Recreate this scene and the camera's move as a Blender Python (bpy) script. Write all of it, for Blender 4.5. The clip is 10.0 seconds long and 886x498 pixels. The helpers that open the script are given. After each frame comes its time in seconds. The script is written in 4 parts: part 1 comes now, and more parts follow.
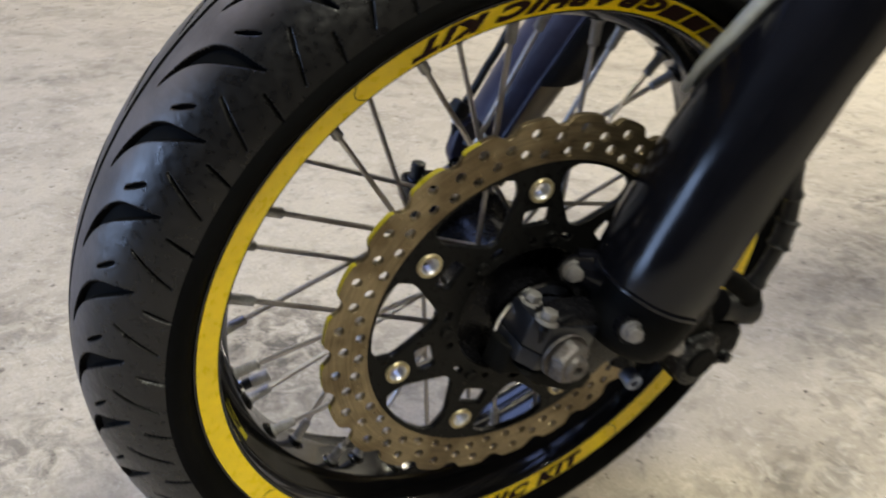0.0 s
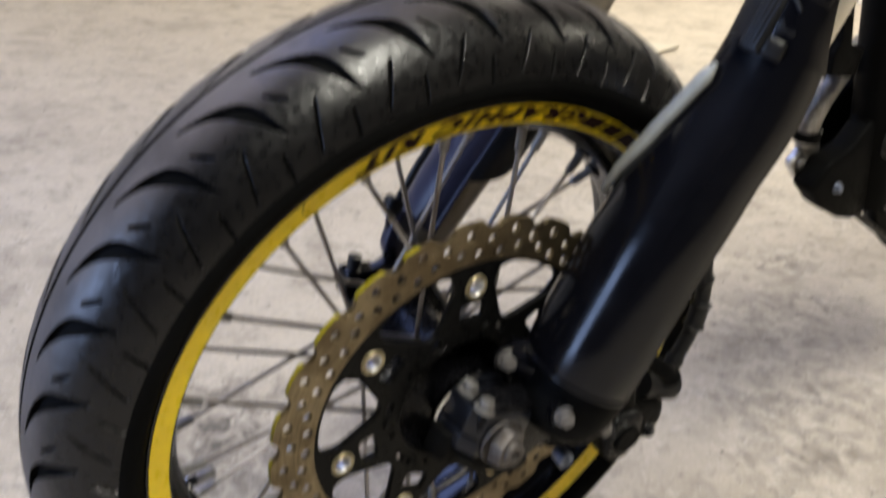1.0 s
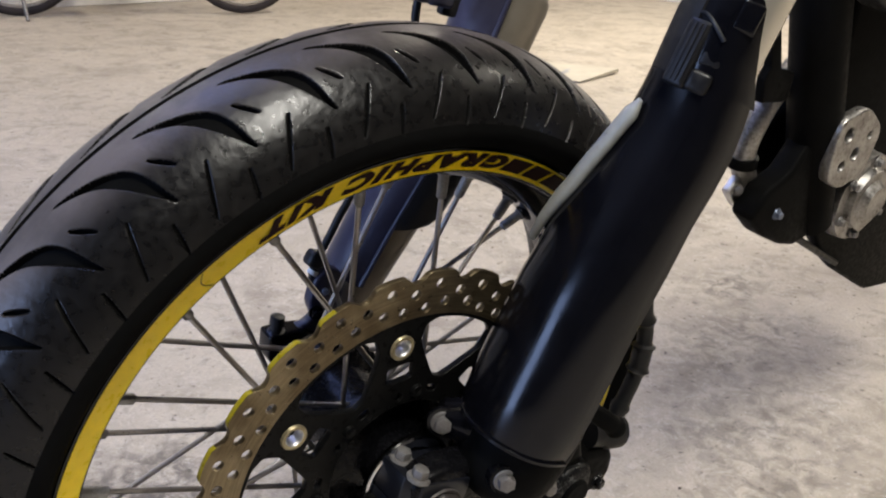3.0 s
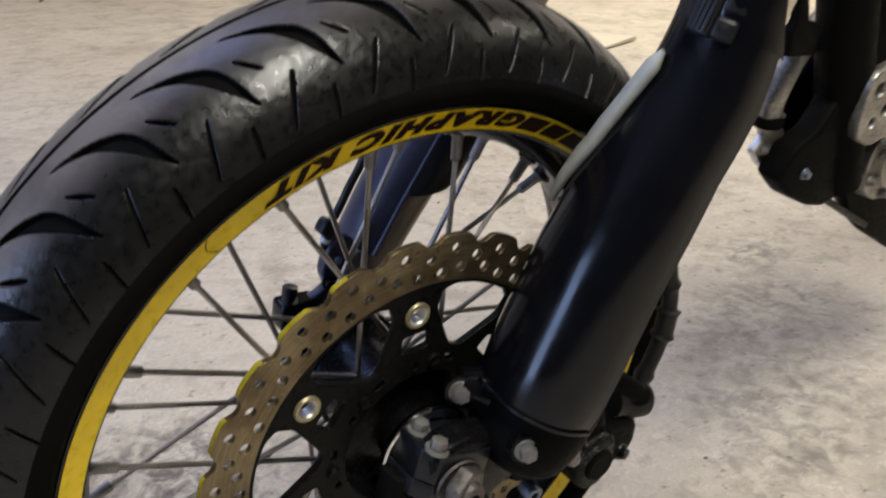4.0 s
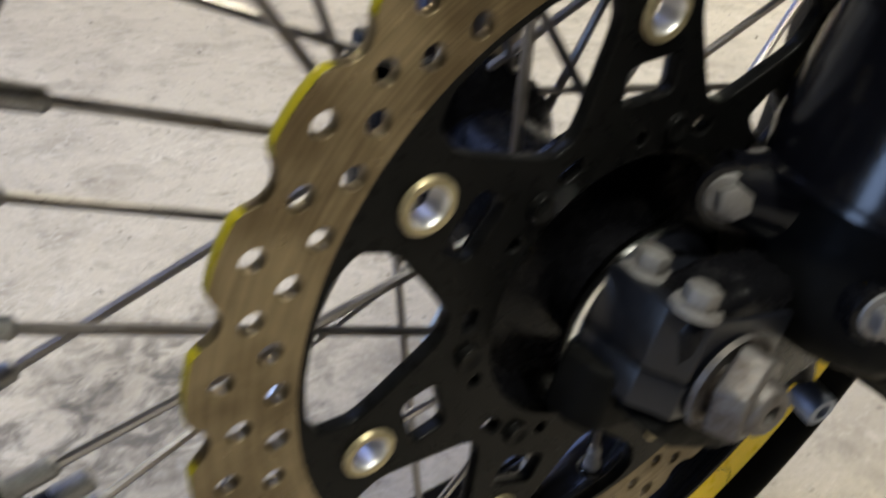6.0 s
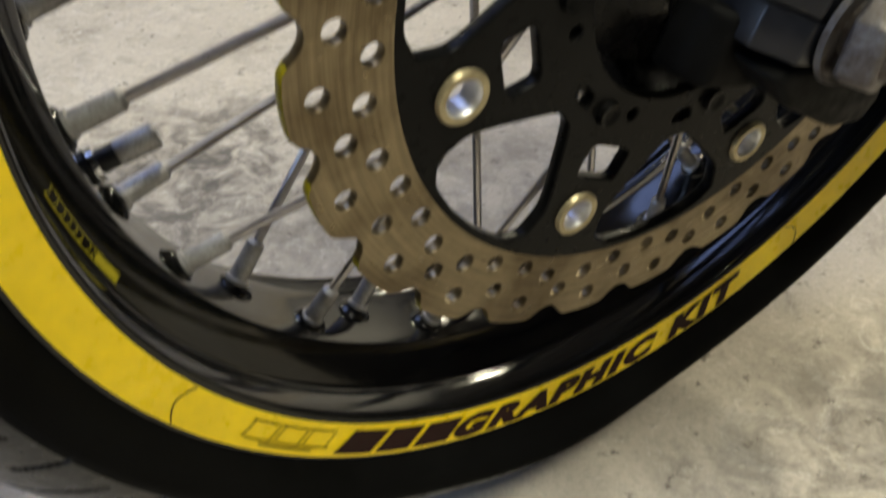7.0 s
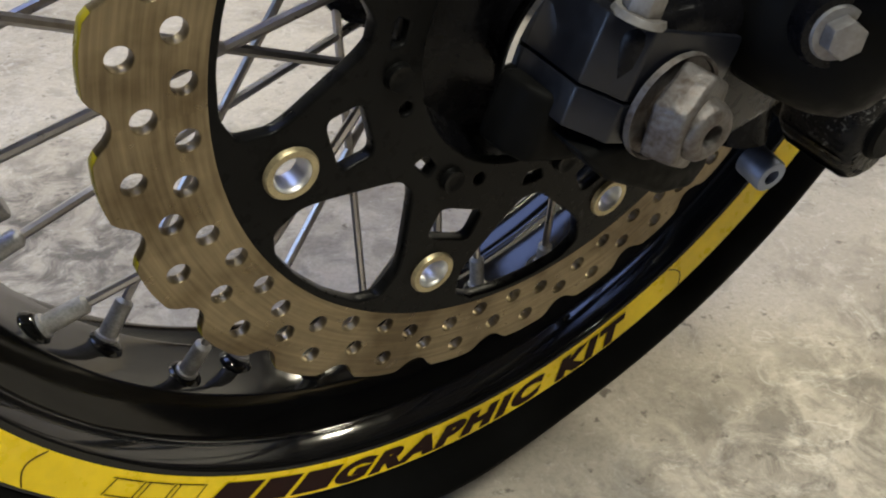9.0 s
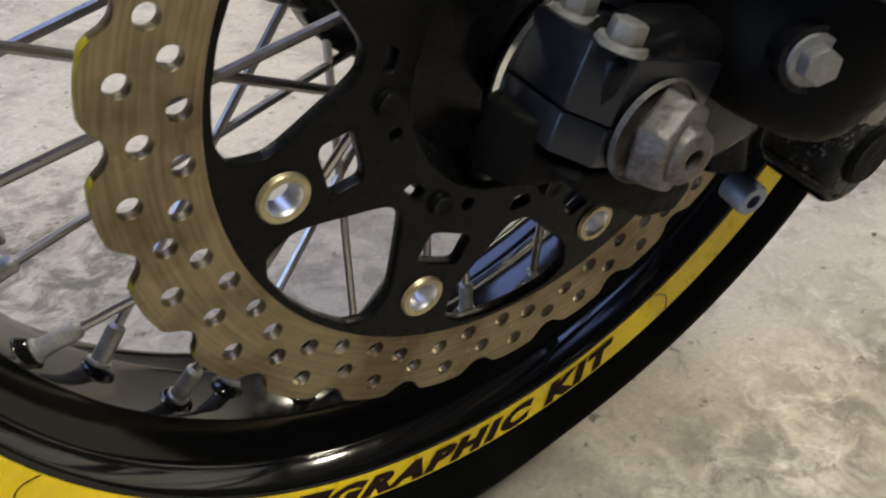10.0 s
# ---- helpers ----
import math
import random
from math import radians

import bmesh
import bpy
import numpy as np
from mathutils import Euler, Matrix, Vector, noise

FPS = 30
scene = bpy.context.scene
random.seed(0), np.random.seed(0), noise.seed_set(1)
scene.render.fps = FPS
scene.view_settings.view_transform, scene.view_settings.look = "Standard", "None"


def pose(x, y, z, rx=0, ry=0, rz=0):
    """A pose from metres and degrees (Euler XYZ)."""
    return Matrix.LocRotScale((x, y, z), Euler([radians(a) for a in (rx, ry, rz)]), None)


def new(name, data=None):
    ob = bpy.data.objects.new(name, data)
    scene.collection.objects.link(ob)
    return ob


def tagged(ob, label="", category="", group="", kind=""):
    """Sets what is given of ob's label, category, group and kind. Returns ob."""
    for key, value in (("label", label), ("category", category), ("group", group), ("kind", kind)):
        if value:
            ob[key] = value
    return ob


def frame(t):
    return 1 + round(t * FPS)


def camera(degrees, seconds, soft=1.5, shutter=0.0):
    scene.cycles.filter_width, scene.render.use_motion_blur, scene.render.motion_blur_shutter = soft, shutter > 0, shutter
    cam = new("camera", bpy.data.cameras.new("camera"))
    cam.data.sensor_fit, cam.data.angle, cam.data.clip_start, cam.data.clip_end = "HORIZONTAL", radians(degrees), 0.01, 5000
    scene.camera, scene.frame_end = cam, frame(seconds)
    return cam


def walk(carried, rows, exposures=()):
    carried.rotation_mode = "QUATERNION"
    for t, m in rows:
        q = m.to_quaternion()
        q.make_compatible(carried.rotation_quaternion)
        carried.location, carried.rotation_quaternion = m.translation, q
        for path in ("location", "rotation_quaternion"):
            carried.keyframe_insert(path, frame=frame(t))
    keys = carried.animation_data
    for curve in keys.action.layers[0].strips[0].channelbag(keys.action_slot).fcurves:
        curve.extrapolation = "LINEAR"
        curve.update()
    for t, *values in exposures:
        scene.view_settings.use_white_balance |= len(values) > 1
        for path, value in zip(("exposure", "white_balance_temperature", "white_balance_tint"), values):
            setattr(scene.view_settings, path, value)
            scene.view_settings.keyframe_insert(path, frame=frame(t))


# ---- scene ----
cam = camera(51.26, 10.0, soft=2.0, shutter=0.75)
PATH = [
    (0.0, -0.3484, -0.4979, 0.6471, 62.759, -2.938, -28.251),
    (0.5, -0.3731, -0.5465, 0.6615, 63.718, -3.174, -31.218),
    (1.0, -0.3745, -0.5048, 0.6901, 66.340, -3.829, -33.614),
    (1.5, -0.3742, -0.4962, 0.7155, 71.416, -3.096, -35.199),
    (2.0, -0.3592, -0.4947, 0.7138, 71.103, -2.272, -36.189),
    (2.5, -0.3491, -0.4947, 0.7013, 69.756, -1.962, -36.849),
    (2.7, -0.3379, -0.4900, 0.6961, 69.161, -2.006, -36.976),
    (3.8, -0.3201, -0.4673, 0.6881, 66.686, -1.434, -37.665),
    (4.0, -0.3145, -0.4669, 0.6765, 66.769, -0.645, -36.594),
    (4.5, -0.2929, -0.4152, 0.6361, 66.678, -1.466, -34.399),
    (5.0, -0.2594, -0.3352, 0.5604, 66.401, -1.909, -33.976),
    (5.5, -0.2097, -0.2627, 0.4994, 64.477, 0.046, -33.429),
    (5.8, -0.2052, -0.2183, 0.4688, 62.991, -0.359, -35.405),
    (6.0, -0.2143, -0.2172, 0.4647, 62.102, -0.322, -34.277),
    (6.2, -0.2296, -0.2096, 0.4505, 60.523, -0.312, -34.562),
    (7.3, -0.2463, -0.2168, 0.3803, 53.661, -1.747, -32.829),
    (7.5, -0.2417, -0.2161, 0.3802, 53.648, -2.052, -32.976),
    (8.0, -0.2297, -0.2190, 0.3864, 54.212, -2.251, -33.430),
    (8.5, -0.2149, -0.2254, 0.4014, 54.976, -1.877, -34.394),
    (9.0, -0.2083, -0.2385, 0.4104, 55.366, -2.134, -34.663),
    (9.5, -0.2176, -0.2401, 0.4085, 56.171, -1.806, -35.190),
    (10.0, -0.2119, -0.2435, 0.4116, 57.278, -2.295, -35.355),
]
walk(cam, [(t, pose(x, y, z, rx, ry, rz)) for t, x, y, z, rx, ry, rz in PATH],
     [(0.0, 0.30, 7100, 0), (2.0, 0.18, 6650, 9), (4.5, 0.15, 6900, 3), (6.0, 0.31, 6950, 0), (7.3, 0.24, 7450, -3), (9.0, 0.25, 7000, 0), (10.0, 0.25, 6900, 1)])

# ---- light ----
world = bpy.data.worlds.new("world")
scene.world = world
world.use_nodes = True
world.node_tree.nodes["Background"].inputs[0].default_value = (0.75, 0.82, 1.0, 1)
world.node_tree.nodes["Background"].inputs[1].default_value = 0.03
scene.view_settings.exposure = 0.0


def tube_lamp(x, y, z, rz, power, colour, length=1.2, width=0.10):
    data = bpy.data.lights.new("tube_light", "AREA")
    data.shape, data.size, data.size_y, data.energy, data.color = "RECTANGLE", length, width, power, colour
    ob = new("tube_light", data)
    ob.matrix_world = pose(x, y, z, 0, 0, rz)
    return ob


# battens: white over the front wheel, warm to the rear and the back: x, y, z, turn, length, width, watts, colour
LAMPS = ((-0.12, -1.15, 2.70, 80, 1.2, 0.10, 66.0, (1.0, 0.97, 0.93)),
         (3.15, -0.45, 2.70, 75, 1.5, 0.10, 60.0, (1.0, 0.93, 0.84)), (3.25, 2.30, 2.70, 30, 0.6, 0.30, 97.0, (1.0, 0.91, 0.79)),
         # unseen lamp added to brighten the floor at the back left
         (-0.30, 3.40, 2.70, 20, 1.2, 0.10, 27.0, (1.0, 0.92, 0.82)))
for lx, ly, lz, lr, ll, lw, lp, lc in LAMPS:
    tube_lamp(lx, ly, lz, lr, lp, lc, ll, lw)
# dusk daylight under a roof light
tube_lamp(-0.45, 1.28, 2.785, 90, 28.0, (0.31, 0.42, 1.0), 1.45, 1.2)
# dusk daylight in the open doorway of the west wall
dusk = tube_lamp(-4.05, 0.85, 1.02, 0, 120.0, (0.40, 0.55, 1.0), 1.85, 1.95)
dusk.matrix_world = pose(-4.05, 0.85, 1.02, 0, 0, 0) @ pose(0, 0, 0, 90, 0, -90)


# ---- materials ----
def material(name, base, rough=0.5, metal=0.0, vary=0.25, scale=30.0, bump=0.0, bump_scale=None, fine=6.0, tint=None, rough_vary=0.15, coat=0.0, coords="Object", spread=(0.35, 0.65), shine=0.5):
    """A surface whose colour and gloss vary at two scales, with fine relief."""
    m = bpy.data.materials.new(name)
    m.use_nodes = True
    n, k = m.node_tree.nodes, m.node_tree.links
    b = n["Principled BSDF"]
    b.inputs["Roughness"].default_value, b.inputs["Metallic"].default_value = rough, metal
    b.inputs["Specular IOR Level"].default_value = shine
    b.inputs["Coat Weight"].default_value, b.inputs["Coat Roughness"].default_value = coat, 0.08
    where = n.new("ShaderNodeTexCoord").outputs[coords]
    big, small = n.new("ShaderNodeTexNoise"), n.new("ShaderNodeTexNoise")
    big.inputs["Scale"].default_value, big.inputs["Detail"].default_value = scale, 5
    small.inputs["Scale"].default_value, small.inputs["Detail"].default_value = scale * fine, 6
    k.new(where, big.inputs["Vector"]), k.new(where, small.inputs["Vector"])
    add = n.new("ShaderNodeMath")
    add.operation = "MULTIPLY_ADD"
    add.inputs[1].default_value = 0.55
    half = n.new("ShaderNodeMath")
    half.operation = "MULTIPLY"
    half.inputs[1].default_value = 0.45
    k.new(small.outputs["Fac"], half.inputs[0])
    k.new(big.outputs["Fac"], add.inputs[0]), k.new(half.outputs[0], add.inputs[2])
    ramp = n.new("ShaderNodeValToRGB")
    dark = tint or tuple(c * (1 - vary) for c in base)
    light = tuple(min(1.0, c * (1 + vary)) for c in base)
    ramp.color_ramp.elements[0].color, ramp.color_ramp.elements[1].color = (*dark, 1), (*light, 1)
    ramp.color_ramp.elements[0].position, ramp.color_ramp.elements[1].position = spread
    k.new(add.outputs[0], ramp.inputs[0]), k.new(ramp.outputs[0], b.inputs["Base Color"])
    rr = n.new("ShaderNodeMapRange")
    rr.inputs["From Min"].default_value, rr.inputs["From Max"].default_value = 0.3, 0.7
    rr.inputs["To Min"].default_value, rr.inputs["To Max"].default_value = max(0.02, rough - rough_vary), min(1.0, rough + rough_vary)
    k.new(small.outputs["Fac"], rr.inputs["Value"]), k.new(rr.outputs[0], b.inputs["Roughness"])
    if bump:
        relief, bn = n.new("ShaderNodeTexNoise"), n.new("ShaderNodeBump")
        relief.inputs["Scale"].default_value, relief.inputs["Detail"].default_value = bump_scale or scale * fine, 8
        k.new(where, relief.inputs["Vector"])
        bn.inputs["Strength"].default_value, bn.inputs["Distance"].default_value = bump, 0.004
        k.new(relief.outputs["Fac"], bn.inputs["Height"]), k.new(bn.outputs[0], b.inputs["Normal"])
    return m


RUBBER = material("tyre_rubber", (0.0060, 0.0056, 0.0054), 0.31, vary=0.25, scale=45, bump=0.15, bump_scale=130, rough_vary=0.08, fine=4, shine=0.38, tint=(0.0042, 0.0040, 0.0042))


def dust_the_crown(m, middle):
    """Pale road dust ground into the tread's running band, fading towards the shoulders."""
    n, k = m.node_tree.nodes, m.node_tree.links
    b = n["Principled BSDF"]
    sep, off, wide, band, patch, thin, both = n.new("ShaderNodeSeparateXYZ"), n.new("ShaderNodeMath"), n.new("ShaderNodeMath"), n.new("ShaderNodeMapRange"), n.new("ShaderNodeTexNoise"), n.new("ShaderNodeMapRange"), n.new("ShaderNodeMath")
    where = n.new("ShaderNodeTexCoord").outputs["Object"]
    k.new(where, sep.inputs[0]), k.new(where, patch.inputs["Vector"])
    off.operation, wide.operation, both.operation = "SUBTRACT", "ABSOLUTE", "MULTIPLY"
    off.inputs[1].default_value = middle
    k.new(sep.outputs[1], off.inputs[0]), k.new(off.outputs[0], wide.inputs[0]), k.new(wide.outputs[0], band.inputs["Value"])
    band.interpolation_type = "SMOOTHSTEP"
    band.inputs["From Min"].default_value, band.inputs["From Max"].default_value = 0.041, 0.012
    patch.inputs["Scale"].default_value, patch.inputs["Detail"].default_value, patch.inputs["Roughness"].default_value = 16, 6, 0.6
    thin.inputs["From Min"].default_value, thin.inputs["From Max"].default_value = 0.42, 0.62
    thin.inputs["To Min"].default_value = 0.45
    k.new(patch.outputs["Fac"], thin.inputs["Value"]), k.new(band.outputs[0], both.inputs[0]), k.new(thin.outputs[0], both.inputs[1])
    for socket, dusty in (("Base Color", (0.105, 0.089, 0.084, 1)), ("Roughness", (0.52, 0.52, 0.52, 1))):
        mix = n.new("ShaderNodeMixRGB")
        mix.inputs[2].default_value = dusty
        k.new(b.inputs[socket].links[0].from_socket, mix.inputs[1]), k.new(both.outputs[0], mix.inputs[0]), k.new(mix.outputs[0], b.inputs[socket])


dust_the_crown(RUBBER, 0.047)
# the bicycle's black tyres, lightened by haze painted into the colour
HAZED_RUBBER = material("hazed_rubber", (0.034, 0.028, 0.027), 0.7, vary=0.3, scale=20, shine=0.2)
SIDEWALL = material("sidewall_rubber", (0.004, 0.004, 0.004), 0.65, vary=0.3, scale=18, bump=0.05, bump_scale=400, shine=0.03, rough_vary=0.06)
CLAMP_BLACK = material("worn_black_alloy", (0.006, 0.0068, 0.0105), 0.34, vary=0.3, scale=40, bump=0.03, bump_scale=400, shine=0.40, rough_vary=0.06)
CARRIER_BLACK = material("black_anodised", (0.005, 0.005, 0.005), 0.30, vary=0.3, scale=40, bump=0.02, bump_scale=400, shine=0.07, rough_vary=0.05)
SCUFFED = material("scuffed_black_paint", (0.24, 0.25, 0.255), 0.40, vary=0.6, scale=90, bump=0.3, bump_scale=250, shine=0.2, tint=(0.004, 0.004, 0.005), spread=(0.56, 0.74))
DARK_STEEL = material("blued_steel", (0.20, 0.23, 0.31), 0.45, 0.7, vary=0.15, scale=60, rough_vary=0.05)
MATTE_BLACK = material("matte_black_casting", (0.005, 0.005, 0.005), 0.5, vary=0.3, scale=30, bump=0.02, bump_scale=200, shine=0.03)
BLACK_GLOSS = material("gloss_black_paint", (0.004, 0.004, 0.004), 0.10, vary=0.3, scale=20, rough_vary=0.04, shine=0.38)
BLACK_SATIN = material("satin_black_metal", (0.004, 0.004, 0.005), 0.26, vary=0.3, scale=40, bump=0.02, bump_scale=400, shine=0.13, rough_vary=0.06)
BLACK_PLASTIC = material("black_plastic", (0.008, 0.008, 0.009), 0.45, vary=0.12, scale=30, bump=0.06, bump_scale=600, shine=0.3)
GUARD = material("dark_blue_plastic", (0.0032, 0.0033, 0.0048), 0.17, vary=0.2, scale=9, rough_vary=0.04, bump=0.01, bump_scale=300, shine=0.30)
# lighter copy of the guard's plastic, its bluish sheen put into the colour
LIT_BLUE = material("lit_blue_plastic", (0.034, 0.033, 0.056), 0.36, vary=0.25, scale=16, rough_vary=0.06, bump=0.02, bump_scale=300, shine=0.35)
RUSTY = material("rusty_zinc", (0.132, 0.127, 0.126), 0.52, 0.6, vary=0.3, scale=110, bump=0.30, bump_scale=170, tint=(0.062, 0.045, 0.036), rough_vary=0.1)
YELLOW = material("yellow_decal", (0.90, 0.655, 0.010), 0.32, vary=0.10, scale=25, rough_vary=0.08)
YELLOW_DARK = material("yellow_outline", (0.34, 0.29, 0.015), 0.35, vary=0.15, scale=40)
INK = material("black_print", (0.020, 0.007, 0.006), 0.45, vary=0.2, scale=60, shine=0.10)
STEEL = material("spoke_steel", (0.42, 0.40, 0.39), 0.32, 1.0, vary=0.12, scale=60, rough_vary=0.05)
ZINC = material("dull_zinc", (0.24, 0.235, 0.235), 0.58, 0.6, vary=0.2, scale=90, bump=0.06, bump_scale=400, tint=(0.17, 0.155, 0.145), rough_vary=0.08)
NIPPLE = material("plated_steel", (0.34, 0.335, 0.33), 0.48, 0.6, vary=0.3, scale=160, bump=0.06, bump_scale=600, rough_vary=0.12, tint=(0.20, 0.19, 0.185), spread=(0.35, 0.70))
CHROME = material("bright_chrome", (0.72, 0.72, 0.72), 0.10, 1.0, vary=0.1, scale=50, rough_vary=0.05)
BRASS = material("gold_rivet", (0.40, 0.34, 0.21), 0.42, 0.7, vary=0.3, scale=200)
ALLOY = material("cast_alloy", (0.40, 0.39, 0.375), 0.42, 0.9, vary=0.3, scale=50, bump=0.12, bump_scale=300, tint=(0.17, 0.155, 0.14))
SLIDER = material("champagne_slider", (0.63, 0.585, 0.50), 0.17, 0.6, vary=0.04, scale=14, rough_vary=0.03)
# darker copy of the slider's alloy, with the far leg's shade in its colour
SHADED_ALLOY = material("shaded_champagne_alloy", (0.30, 0.265, 0.215), 0.42, 0.6, vary=0.10, scale=14, rough_vary=0.05)
BORE = material("bright_bore", (0.74, 0.73, 0.71), 0.45, 1.0, vary=0.06, scale=80, rough_vary=0.05)
GREY_PLASTIC = material("pale_grey_plastic", (0.30, 0.305, 0.285), 0.40, vary=0.12, scale=30)
WHITE_WALL = material("whitewashed_plaster", (0.78, 0.76, 0.73), 0.8, vary=0.06, scale=4, bump=0.2, bump_scale=40, tint=(0.62, 0.60, 0.57))
BROWN = material("brown_paint", (0.16, 0.10, 0.085), 0.6, vary=0.15, scale=5)
DARK_DOOR = material("dark_door_paint", (0.055, 0.035, 0.032), 0.5, vary=0.2, scale=6)
CEILING = material("ceiling_plaster", (0.17, 0.155, 0.14), 0.9, vary=0.15, scale=3)
CARD = material("pale_cardboard", (0.52, 0.48, 0.40), 0.8, vary=0.1, scale=12)
RED = material("red_enamel", (0.42, 0.02, 0.025), 0.3, vary=0.1, scale=20)
GREY_PAINT = material("grey_paint", (0.40, 0.40, 0.41), 0.45, vary=0.15, scale=20)
WHITE_PLASTIC = material("white_plastic", (0.72, 0.72, 0.70), 0.5, vary=0.08, scale=20)


def rotor_steel():
    """Brushed steel with fine rings round the axle."""
    m = material("brushed_rotor", (0.40, 0.33, 0.22), 0.40, 0.92, vary=0.2, scale=30)
    n, k = m.node_tree.nodes, m.node_tree.links
    b = n["Principled BSDF"]
    sep, comb = n.new("ShaderNodeSeparateXYZ"), n.new("ShaderNodeCombineXYZ")
    k.new(n.new("ShaderNodeTexCoord").outputs["Object"], sep.inputs[0])
    length = n.new("ShaderNodeVectorMath")
    length.operation = "LENGTH"
    flat = n.new("ShaderNodeCombineXYZ")
    k.new(sep.outputs[0], flat.inputs[0]), k.new(sep.outputs[2], flat.inputs[2])
    k.new(flat.outputs[0], length.inputs[0])
    ang = n.new("ShaderNodeMath")
    ang.operation = "ARCTAN2"
    k.new(sep.outputs[2], ang.inputs[0]), k.new(sep.outputs[0], ang.inputs[1])
    slow = n.new("ShaderNodeMath")
    slow.operation = "MULTIPLY"
    slow.inputs[1].default_value = 0.006
    k.new(ang.outputs[0], slow.inputs[0])
    k.new(length.outputs["Value"], comb.inputs[0]), k.new(slow.outputs[0], comb.inputs[1])
    rings = n.new("ShaderNodeTexNoise")
    rings.inputs["Scale"].default_value, rings.inputs["Detail"].default_value = 620, 6
    k.new(comb.outputs[0], rings.inputs["Vector"])
    ramp = n.new("ShaderNodeValToRGB")
    ramp.color_ramp.elements[0].color, ramp.color_ramp.elements[1].color = (0.185, 0.145, 0.090, 1), (0.305, 0.245, 0.150, 1)
    ramp.color_ramp.elements[0].position, ramp.color_ramp.elements[1].position = 0.30, 0.70
    k.new(rings.outputs["Fac"], ramp.inputs[0])
    smear, fade, dim = n.new("ShaderNodeTexNoise"), n.new("ShaderNodeMapRange"), n.new("ShaderNodeMixRGB")
    smear.inputs["Scale"].default_value, smear.inputs["Detail"].default_value = 26, 6
    k.new(n.new("ShaderNodeTexCoord").outputs["Object"], smear.inputs["Vector"])
    fade.inputs["From Min"].default_value, fade.inputs["From Max"].default_value = 0.44, 0.62
    k.new(smear.outputs["Fac"], fade.inputs["Value"])
    dim.blend_type = "MULTIPLY"
    dim.inputs[2].default_value = (0.55, 0.52, 0.49, 1)
    k.new(fade.outputs[0], dim.inputs[0]), k.new(ramp.outputs[0], dim.inputs[1]), k.new(dim.outputs[0], b.inputs["Base Color"])
    bn = n.new("ShaderNodeBump")
    bn.inputs["Strength"].default_value, bn.inputs["Distance"].default_value = 0.10, 0.0006
    k.new(rings.outputs["Fac"], bn.inputs["Height"]), k.new(bn.outputs[0], b.inputs["Normal"])
    return m


ROTOR = rotor_steel()


def concrete():
    """Trodden concrete: broad stains, hand-sized smudges, pale scuffs, fine sandy grain and painted shade."""
    m = bpy.data.materials.new("worn_concrete")
    m.use_nodes = True
    n, k = m.node_tree.nodes, m.node_tree.links
    b = n["Principled BSDF"]
    b.inputs["Specular IOR Level"].default_value = 0.3
    where = n.new("ShaderNodeTexCoord").outputs["Object"]

    def cloud(scale, detail, rough, lo, hi, twist=0.0):
        t = n.new("ShaderNodeTexNoise")
        t.inputs["Scale"].default_value, t.inputs["Detail"].default_value, t.inputs["Roughness"].default_value, t.inputs["Distortion"].default_value = scale, detail, rough, twist
        k.new(where, t.inputs["Vector"])
        r = n.new("ShaderNodeMapRange")
        r.inputs["From Min"].default_value, r.inputs["From Max"].default_value = lo, hi
        k.new(t.outputs["Fac"], r.inputs["Value"])
        return r.outputs[0]

    def mix(fac, a, colour, kind="MIX", amount=1.0):
        x = n.new("ShaderNodeMixRGB")
        x.blend_type = kind
        mul = n.new("ShaderNodeMath")
        mul.operation = "MULTIPLY"
        mul.inputs[1].default_value = amount
        k.new(fac, mul.inputs[0]), k.new(mul.outputs[0], x.inputs[0])
        if isinstance(a, tuple):
            x.inputs[1].default_value = (*a, 1)
        else:
            k.new(a, x.inputs[1])
        x.inputs[2].default_value = (*colour, 1)
        return x.outputs[0]

    c = mix(cloud(1.3, 4, 0.55, 0.35, 0.65), (0.460, 0.408, 0.340), (0.53, 0.472, 0.398))
    c = mix(cloud(4.2, 6, 0.62, 0.50, 0.66, 0.8), c, (0.31, 0.270, 0.226), amount=0.6)
    c = mix(cloud(9.0, 7, 0.66, 0.52, 0.66, 0.7), c, (0.26, 0.224, 0.186), amount=0.6)
    c = mix(cloud(24.0, 7, 0.68, 0.54, 0.68, 0.5), c, (0.21, 0.182, 0.152), amount=0.6)
    c = mix(cloud(15.0, 8, 0.72, 0.55, 0.66, 1.4), c, (0.60, 0.55, 0.49), amount=0.6)
    c = mix(cloud(240.0, 4, 0.7, 0.45, 0.75), c, (0.29, 0.262, 0.230), amount=0.55)
    c = mix(cloud(60.0, 4, 0.62, 0.63, 0.70), c, (0.12, 0.102, 0.085), amount=0.8)
    c = mix(cloud(100.0, 6, 0.75, 0.57, 0.68, 0.5), c, (0.64, 0.59, 0.525), amount=0.65)
    # thin pale wisps, here and there
    ridge, off, thin, some = n.new("ShaderNodeTexNoise"), n.new("ShaderNodeMath"), n.new("ShaderNodeMapRange"), n.new("ShaderNodeMath")
    ridge.inputs["Scale"].default_value, ridge.inputs["Detail"].default_value, ridge.inputs["Distortion"].default_value = 13, 4, 1.3
    k.new(where, ridge.inputs["Vector"])
    off.operation, some.operation = "SUBTRACT", "MULTIPLY"
    off.inputs[1].default_value = 0.5
    away = n.new("ShaderNodeMath")
    away.operation = "ABSOLUTE"
    k.new(ridge.outputs["Fac"], off.inputs[0]), k.new(off.outputs[0], away.inputs[0]), k.new(away.outputs[0], thin.inputs["Value"])
    thin.inputs["From Min"].default_value, thin.inputs["From Max"].default_value = 0.016, 0.002
